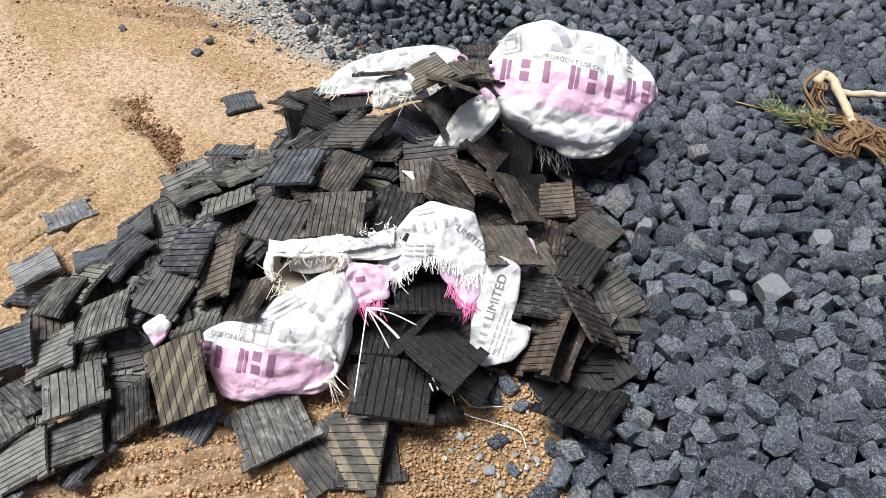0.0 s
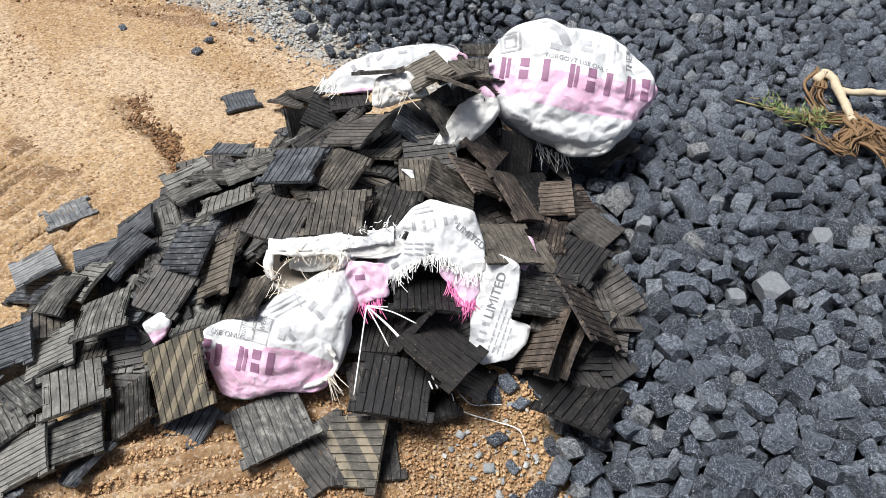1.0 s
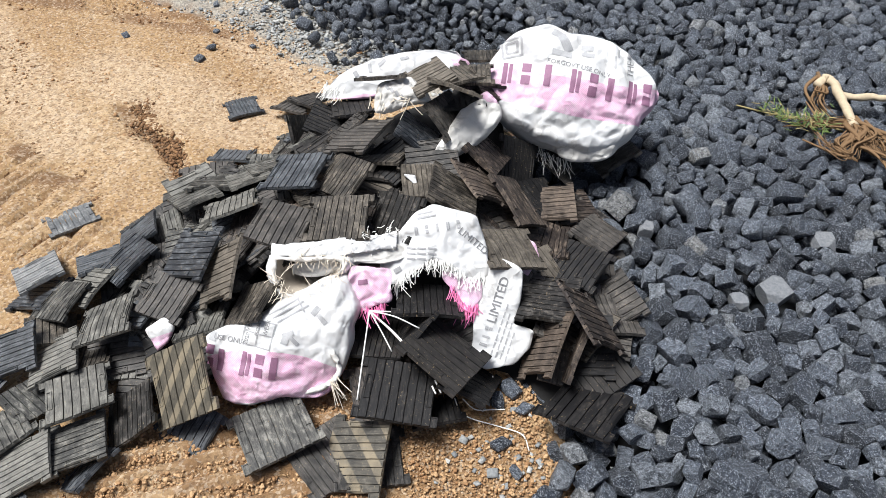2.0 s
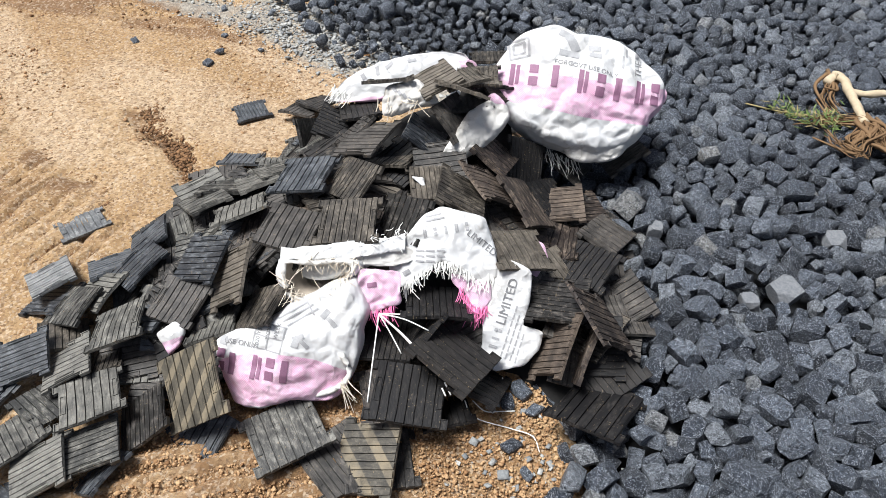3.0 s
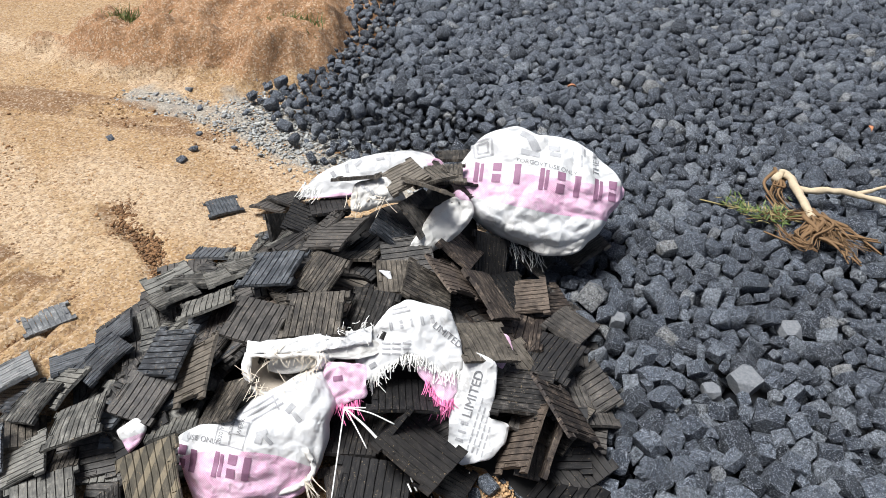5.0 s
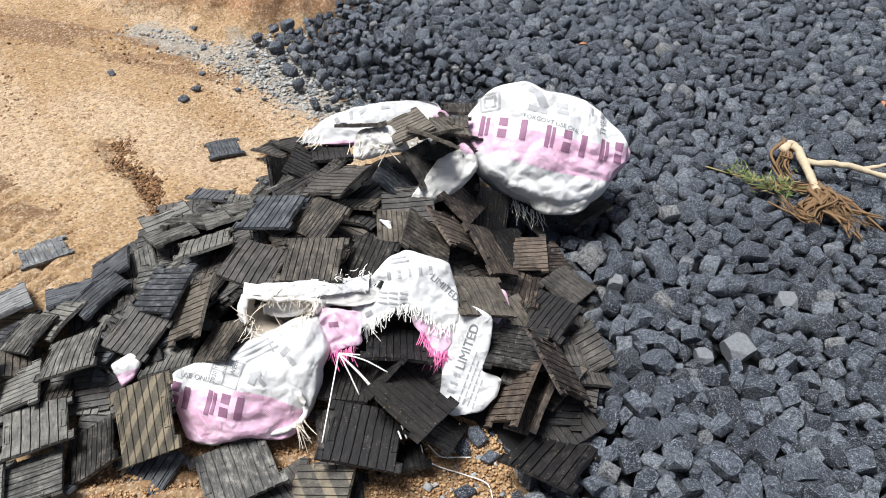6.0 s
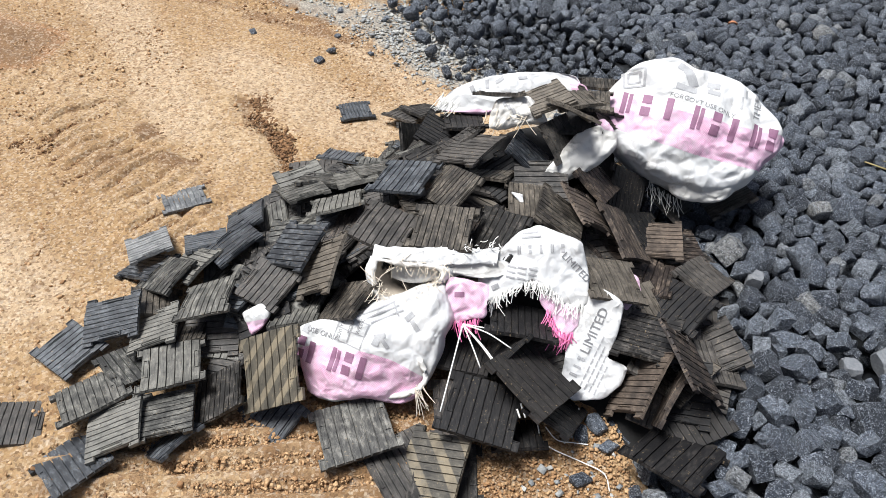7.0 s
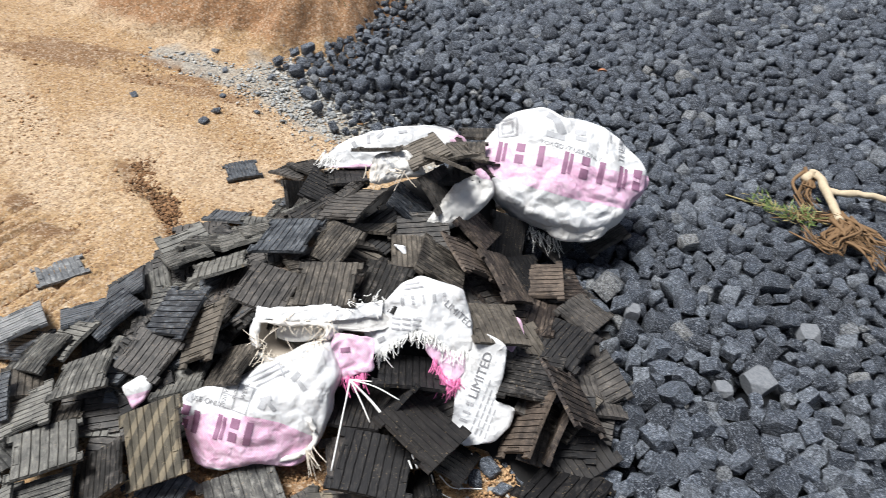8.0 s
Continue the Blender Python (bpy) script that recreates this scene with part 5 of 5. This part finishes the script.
def torn_sack():
    rnd = random.Random(3)
    bag = holder("cement_sack", (-0.25, 0.92, 0.1), "ripped white plastic sack draped over rubber pads, fringed edge", "sack", "cement sacks")
    s = Shell((-0.250, 0.935, 0.235), (0.100, 0.096, 0.095, 0.096, 0.101, 0.093, 0.087, 0.083, 0.083, 0.086, 0.090, 0.087, 0.087, 0.088, 0.086, 0.087, 0.090, 0.097, 0.113, 0.131, 0.133, 0.140, 0.135, 0.055, 0.035, 0.034, 0.034, 0.035, 0.038, 0.042, 0.054, 0.091, 0.110, 0.122, 0.110, 0.103), 0.026, 0.012, 0.012, 15.0, 7.0, 2.6)
    part("draped_cloth", s.mesh("draped_cloth", SACK, 44, 150), bag)
    for i in range(5):
        rows = mark_boxes(-0.05 + 0.011 * i * 2, 0.030 + 0.004 * i, 0.009, 10, i % 3)
        s.prints("printed_mark", rows, INK_GREY, bag, "grey printed block")
    s.words("LIMITED", 0.070, 0.011, 0.021, -38, INK_TEXT, bag)
    s.prints("small_print", [(-0.035 + 0.003 * j, 0.060 + 0.009 * (j % 2), 0.012 + 0.004 * (j % 3), 0.0016, 12) for j in range(3)] + [(-0.06 + 0.022 * (j % 3), -0.006 - 0.011 * (j // 3), 0.009, 0.0018, -5) for j in range(8)] + [(-0.088, -0.052, 0.008, 0.005, 30)], INK_GREY, bag)
    edge = [s.point(x, y, 0.001) for x, y in ((-0.094, -0.082), (-0.064, -0.050), (-0.017, -0.028), (0.019, -0.034), (0.060, -0.066), (0.094, -0.056))]
    starts = along(edge, 170, rnd, 0.002)
    threads("white_fringe", starts, [VIEW_DOWN + OUT * 0.15 + Vector([rnd.gauss(0, 0.15) for _ in range(3)]) for _ in starts], 0.021, 0.0012, THREAD, bag, 11, 0.25, "white frayed edge")
    p = Shell((-0.076, 0.894, 0.120), (0.029, 0.026, 0.029, 0.034, 0.043, 0.057, 0.081, 0.122, 0.132, 0.140, 0.136, 0.108, 0.091, 0.081, 0.074, 0.068, 0.064, 0.062, 0.061, 0.062, 0.065, 0.071, 0.083, 0.095, 0.098, 0.101, 0.093, 0.088, 0.087, 0.085, 0.080, 0.077, 0.077, 0.073, 0.070, 0.070), 0.006, 0.012, 0.008, 16.0, 9.0, 9.0)
    part("hanging_panel", p.mesh("hanging_panel", SACK, 40, 140), bag)
    p.words("LIMITED", -0.009, 0.053, 0.028, 73, INK_TEXT, bag)
    for i in range(3):
        rows = mark_boxes(-0.040 + 0.0057 * i, -0.042 + 0.0172 * i, 0.0085, 73, (i * 2) % 3)
        p.prints("printed_mark", rows, INK_GREY, bag, "grey printed block")
    p.prints("small_print", [(-0.022 + 0.010 * k + 0.0052 * j, -0.058 + 0.016 * j - 0.004 * k, 0.0014, 0.0065, -18) for k in range(4) for j in range(7 - k)], INK_GREY, bag)
    q = Shell((-0.097, 1.051, 0.160), (0.030, 0.035, 0.036, 0.038, 0.044, 0.050, 0.049, 0.050, 0.029, 0.021, 0.017, 0.015, 0.014, 0.014, 0.015, 0.016, 0.070, 0.071, 0.057, 0.049, 0.045, 0.044, 0.035, 0.029, 0.026, 0.025, 0.025, 0.027), 0.004, 0.006, 0.005, 24.0, 2.5, 9.0)
    part("torn_corner", q.mesh("torn_corner", SACK_PINK, 12, 48), bag, "pink torn corner")
    f = Shell((-0.169, 0.900, 0.175), (0.036, 0.037, 0.040, 0.033, 0.029, 0.027, 0.026, 0.027, 0.029, 0.034, 0.043, 0.063, 0.055, 0.037, 0.026, 0.020, 0.019, 0.021, 0.024, 0.031, 0.043, 0.044, 0.048, 0.044, 0.040, 0.039, 0.040, 0.037), 0.004, 0.006, 0.007, 24.0, 3.5, 9.0)
    part("torn_flap", f.mesh("torn_flap", SACK_PINK, 14, 52), bag, "pink torn flap")
    starts = along([f.point(x, y) for x, y in ((-0.03, 0.012), (-0.014, -0.022), (0.008, -0.036), (0.028, -0.03))], 70, rnd)
    threads("pink_fringe", starts, [VIEW_DOWN + Vector([rnd.gauss(0, 0.15) for _ in range(3)]) for _ in starts], 0.026, 0.0012, THREAD_PINK, bag, 12, 0.3, "pink frayed edge")


def back_sacks():
    rnd = random.Random(4)
    bag = holder("cement_sack", (-0.656, 1.43, 0.12), "white plastic sack lying flat behind the heap", "sack", "cement sacks")
    s = Shell((-0.656, 1.430, 0.268), (0.126, 0.195, 0.184, 0.128, 0.094, 0.074, 0.063, 0.056, 0.051, 0.048, 0.047, 0.047, 0.048, 0.051, 0.057, 0.066, 0.077, 0.095, 0.129, 0.171, 0.205, 0.146, 0.112, 0.093, 0.078, 0.060, 0.050, 0.044, 0.040, 0.038, 0.039, 0.041, 0.045, 0.051, 0.062, 0.082), 0.035, 0.08, 0.016, 14.0, 6.0)
    part("body", s.mesh("body", SACK_BACK, 24, 90), bag)
    s.prints("printed_mark", [(-0.03, 0.02, 0.012, 0.005, 40), (-0.062, 0.006, 0.005, 0.012, 10), (0.03, 0.034, 0.012, 0.004, 20), (-0.10, -0.01, 0.006, 0.008, 30)], INK_GREY, bag)
    e = Shell((-0.518, 1.545, 0.272), (0.034, 0.03, 0.024, 0.02, 0.02, 0.02, 0.024, 0.03, 0.034, 0.03, 0.026, 0.022, 0.022, 0.024, 0.028, 0.03), 0.028, 0.03, 0.008, 40.0, 7.0)
    part("tied_corner", e.mesh("tied_corner", SACK_PINK, 12, 44), bag, "pink gathered end")
    starts = along([(-0.79, 1.305, 0.262), (-0.77, 1.29, 0.258), (-0.735, 1.30, 0.258)], 46, rnd, 0.004)
    threads("white_fringe", starts, [VIEW_DOWN + Vector((-0.4, -0.1, 0))] * 46, 0.026, 0.0013, THREAD, bag, 13, 0.2, "white frayed end")
    rag = holder("plastic_rag", (-0.559, 1.287, 0.25), "crumpled dirty white sack cloth among the pads", "sack cloth")
    c = Shell((-0.528, 1.238, 0.350), (0.073, 0.065, 0.057, 0.052, 0.051, 0.046, 0.040, 0.037, 0.036, 0.037, 0.040, 0.046, 0.050, 0.050, 0.053, 0.057, 0.062, 0.070, 0.060, 0.049, 0.042, 0.038, 0.036, 0.036, 0.037, 0.043, 0.056, 0.086), 0.02, 0.04, 0.020, 30.0, 8.0)
    part("cloth", c.mesh("cloth", SACK_DIRTY, 20, 72), rag)
    c.prints("printed_mark", [(-0.025 + 0.012 * i, 0.012 - 0.008 * i, 0.004, 0.006, 35) for i in range(4)], INK_GREY, rag)
    starts = along([(-0.575, 1.205, 0.345), (-0.525, 1.215, 0.355), (-0.485, 1.24, 0.36)], 12, rnd, 0.008)
    threads("frayed_threads", starts, [VIEW_DOWN + Vector([rnd.gauss(0, 0.7) for _ in range(3)]) for _ in starts], 0.045, 0.0014, THREAD_TAN, rag, 14, 0.2)
    neck = holder("cement_sack", (-0.371, 1.299, 0.18), "soiled white sack end squeezed under the full sack", "sack", "cement sacks")
    n = Shell((-0.357, 1.268, 0.285), tuple(v * 1.12 + 0.006 for v in (0.050, 0.065, 0.083, 0.090, 0.077, 0.070, 0.058, 0.047, 0.042, 0.035, 0.031, 0.029, 0.029, 0.031, 0.034, 0.040, 0.058, 0.091, 0.074, 0.066, 0.048, 0.040, 0.035, 0.033, 0.033, 0.034, 0.037, 0.043)), 0.030, 0.05, 0.024, 22.0, 9.0)
    part("body", n.mesh("body", SACK_DIRTY, 18, 72), neck)
    scrap = holder("plastic_scrap", (-0.697, 0.531, 0.06), "small pink and white scrap of sack under the pads", "sack scrap")
    k = Shell((-0.697, 0.531, 0.104), tuple(1.15 * v for v in (0.023, 0.026, 0.032, 0.035, 0.034, 0.035, 0.034, 0.028, 0.025, 0.023, 0.023, 0.024, 0.026, 0.020, 0.017, 0.015, 0.014, 0.015, 0.015, 0.017, 0.021, 0.028, 0.025, 0.022, 0.021, 0.021, 0.021, 0.021)), 0.006, 0.02, 0.007, 30.0, 1.2, 6.0)
    part("cloth", k.mesh("cloth", sack_material("scrap_sack", ((-0.02, 0.02, 0.3, 0.0),)), 12, 44), scrap)
    chip = holder("plastic_scrap", (-0.405, 1.080, 0.2), "small white scrap of sack between the pads", "sack scrap")
    k = Shell((-0.398, 1.072, 0.262), tuple(0.62 * v for v in (0.019, 0.018, 0.019, 0.017, 0.014, 0.013, 0.012, 0.012, 0.012, 0.014, 0.016, 0.021, 0.033, 0.020, 0.014, 0.012, 0.010, 0.009, 0.009, 0.010, 0.010, 0.012, 0.015, 0.023, 0.041, 0.029, 0.023, 0.020)), 0.004, 0.02, 0.003, 40.0, 1.7, 8.0)
    part("cloth", k.mesh("cloth", SACK, 8, 36), chip)


top_sack()
front_sack()
torn_sack()
back_sacks()


# ---- straps and strings ----
def straps():
    start = Vector((-0.309, 0.746, 0.185))
    for end, lift in (((-0.250, 0.599, 0.105), 0.0), ((-0.192, 0.819, 0.178), -0.004), ((-0.204, 0.765, 0.172), 0.01), ((-0.163, 0.705, 0.140), 0.010), ((-0.154, 0.702, 0.142), 0.014), ((-0.236, 0.709, 0.14), 0.004)):
        end = Vector(end)
        mid = start.lerp(end, 0.5) + Vector((0, 0, lift))
        verts, faces = [], []
        tube(verts, faces, bend([start, mid, end], 6), 0.0015, 5)
        tagged(new("plastic_strap", raw_mesh("plastic_strap", verts, faces, THREAD, True)), "thin white plastic strap hanging from the torn sack", "strap", "white straps")
    for a, b in (((-0.139, 0.712, 0.105), (-0.117, 0.697, 0.095)), ((-0.139, 0.700, 0.10), (-0.125, 0.69, 0.095))):
        verts, faces = [], []
        tube(verts, faces, bend([a, b], 3), 0.0018, 5)
        tagged(new("plastic_strap", raw_mesh("plastic_strap", verts, faces, THREAD, True)), "thin white plastic strap hanging from the torn sack", "strap", "white straps")
    for path in ([(-0.102, 0.732, 0.04), (-0.085, 0.724, 0.016), (-0.058, 0.724, 0.008), (0.002, 0.735, 0.008), (0.05, 0.739, 0.01), (0.076, 0.714, 0.008)],
                 [(-0.059, 0.827, 0.03), (-0.05, 0.81, 0.016), (-0.039, 0.798, 0.01), (-0.019, 0.792, 0.008)],
                 [(-0.09, 0.745, 0.03), (-0.06, 0.745, 0.012), (-0.03, 0.762, 0.01), (-0.005, 0.775, 0.012)]):
        verts, faces = [], []
        tube(verts, faces, bend(path, 7), 0.0013, 5)
        tagged(new("string", raw_mesh("string", verts, faces, THREAD, True)), "loose white string curling over the soil", "string", "loose strings")


straps()


# ---- uprooted plant on the stones ----
def knobbly(verts):
    for k, v in enumerate(verts):
        verts[k] = v + 0.0042 * noise.noise_vector(v * 42) + 0.0016 * noise.noise_vector(v * 160)


def uprooted_plant():
    rnd = random.Random(8)
    plant = holder("uprooted_root", (0.47, 2.15, 0.09), "uprooted dry shrub root with pale peeled stem", "root")
    verts, faces = [], []
    tube(verts, faces, bend([(0.386, 2.217, 0.128), (0.405, 2.250, 0.140), (0.430, 2.222, 0.146), (0.452, 2.172, 0.140), (0.480, 2.115, 0.136), (0.512, 2.050, 0.124)], 6), 0.0135, 11, 0.9)
    knobbly(verts)
    part("stem", raw_mesh("stem", verts, faces, BARK, True), plant, "pale peeled stem")
    verts, faces = [], []
    tube(verts, faces, bend([(0.450, 2.176, 0.138), (0.499, 2.180, 0.142), (0.539, 2.196, 0.148), (0.60, 2.21, 0.150), (0.70, 2.21, 0.148), (0.82, 2.18, 0.14)], 6), 0.0115, 10, 0.8)
    knobbly(verts)
    part("branch", raw_mesh("branch", verts, faces, BARK, True), plant, "pale peeled branch")
    verts, faces = [], []
    tube(verts, faces, bend([(0.62, 2.215, 0.15), (0.69, 2.27, 0.165), (0.78, 2.36, 0.17)], 5), 0.006, 7, 0.6)
    knobbly(verts)
    part("branch", raw_mesh("branch", verts, faces, BARK, True), plant)
    # shredded bark and fibres, in twisted bunches
    verts, faces = [], []
    bunches = (((0.401, 2.268), (0.392, 2.19), (0.404, 2.115), (0.430, 2.055)), ((0.517, 2.076), (0.545, 2.02), (0.513, 1.94), (0.500, 1.885), (0.462, 1.911), (0.445, 1.945)),
               ((0.528, 2.061), (0.545, 1.995), (0.577, 1.967), (0.61, 1.95), (0.64, 1.89)), ((0.534, 2.054), (0.575, 2.03), (0.62, 1.99), (0.69, 1.95)), ((0.524, 2.059), (0.475, 2.05), (0.42, 2.014), (0.385, 2.010), (0.350, 1.975)))
    for bunch, (n, spread) in zip(bunches, ((15, 0.008), (20, 0.013), (24, 0.014), (18, 0.015), (12, 0.009))):
        for _ in range(n):
            off = Vector((rnd.gauss(0, spread), rnd.gauss(0, spread), rnd.uniform(0, 0.014)))
            line = [Vector((x, y, 0.112)) + off + Vector((rnd.gauss(0, 0.011), rnd.gauss(0, 0.011), rnd.uniform(-0.010, 0.014))) for x, y in bunch]
            if rnd.random() < 0.5:
                line = line[:-1]
                line[-1] += Vector((rnd.gauss(0, 0.03), rnd.gauss(0, 0.03), 0.01))
            tube(verts, faces, bend(line, 4), rnd.choice((0.0010, 0.0016, 0.0028, 0.0046, 0.0072)), 5, 0.35)
    tagged(part("root_tangle", raw_mesh("root_tangle", verts, faces, ROOT, True), plant, "tangled brown fibrous roots"), kind="stuff")
    sprig = holder("green_sprig", (0.32, 2.01, 0.10), "feathery green weed sprig lying on the stones", "sprig")
    for material, name, count in ((LEAF, "leaves", 170), (LEAF_DRY, "dry_leaves", 90)):
        verts, faces = [], []
        for _ in range(count):
            t = rnd.random() ** 0.7
            x, y = 0.25 + 0.20 * t, 2.01 + 0.012 * math.sin(9 * t) + rnd.gauss(0, 0.022 * (0.3 + t))
            z = 0.105 + rnd.uniform(0, 0.03)
            way = Vector((rnd.gauss(-0.4, 0.6), rnd.gauss(0, 0.8), rnd.uniform(0.0, 0.6))).normalized() * rnd.uniform(0.015, 0.04)
            side = way.cross(Vector((0, 0, 1))).normalized() * 0.0022
            o = len(verts)
            p = Vector((x, y, z))
            verts += [p - side * 0.4, p + side * 0.4, p + way * 0.6 + side, p + way, p + way * 0.6 - side]
            faces.append((o, o + 1, o + 2, o + 3, o + 4))
        part(name, raw_mesh(name, verts, faces, material), sprig)
    verts, faces = [], []
    tube(verts, faces, bend([(0.19, 2.02, 0.105), (0.30, 2.01, 0.115), (0.40, 2.03, 0.115), (0.49, 2.04, 0.105)], 5), 0.0025, 5, 1.3)
    part("stalk", raw_mesh("stalk", verts, faces, LEAF_DRY, True), sprig)
    for x, y, s in ((-2.39, 2.18, 0.9), (-2.31, 2.21, 0.7), (-1.77, 2.51, 0.8), (-1.68, 2.55, 0.9)):
        verts, faces = [], []
        for _ in range(110):
            p = Vector((x + rnd.gauss(0, 0.05), y + rnd.gauss(0, 0.04), 0.14))
            way = Vector((rnd.gauss(0, 0.4), rnd.gauss(0, 0.4), 1)).normalized() * rnd.uniform(0.03, 0.075) * s
            side = way.cross(Vector((rnd.gauss(0, 1), rnd.gauss(0, 1), 0.1))).normalized() * 0.003
            o = len(verts)
            verts += [p - side, p + side, p + way + Vector((rnd.gauss(0, 0.012), rnd.gauss(0, 0.012), 0))]
            faces.append((o, o + 1, o + 2))
        tagged(new("grass_tuft", raw_mesh("grass_tuft", verts, faces, LEAF)), "small green grass tuft on the soil bank", "grass", "grass tufts")


uprooted_plant()


def dead_leaves():
    """Two small curled leaves on the stones."""
    for x, y, z, a in ((-0.405, 2.54, 0.135, 30), (0.66, 2.75, 0.135, 110)):
        verts, faces = [], []
        for i in range(7):
            t = i / 6
            w = 0.008 * math.sin(math.pi * (0.08 + 0.86 * t))
            lift = 0.006 * math.sin(math.pi * t)
            p = pose(x, y, z, 0, 0, a)
            verts += [p @ Vector((0.034 * (t - 0.5), -w, lift + 0.008)), p @ Vector((0.034 * (t - 0.5), 0, lift)), p @ Vector((0.034 * (t - 0.5), w, lift + 0.008))]
        for i in range(6):
            for k in (0, 1):
                o = i * 3 + k
                faces.append((o, o + 3, o + 4, o + 1))
        tagged(new("dead_leaf", raw_mesh("dead_leaf", verts, faces, LEAF_RED, True)), "small curled orange-brown dead leaf on the stones", "leaf", "dead leaves")


dead_leaves()
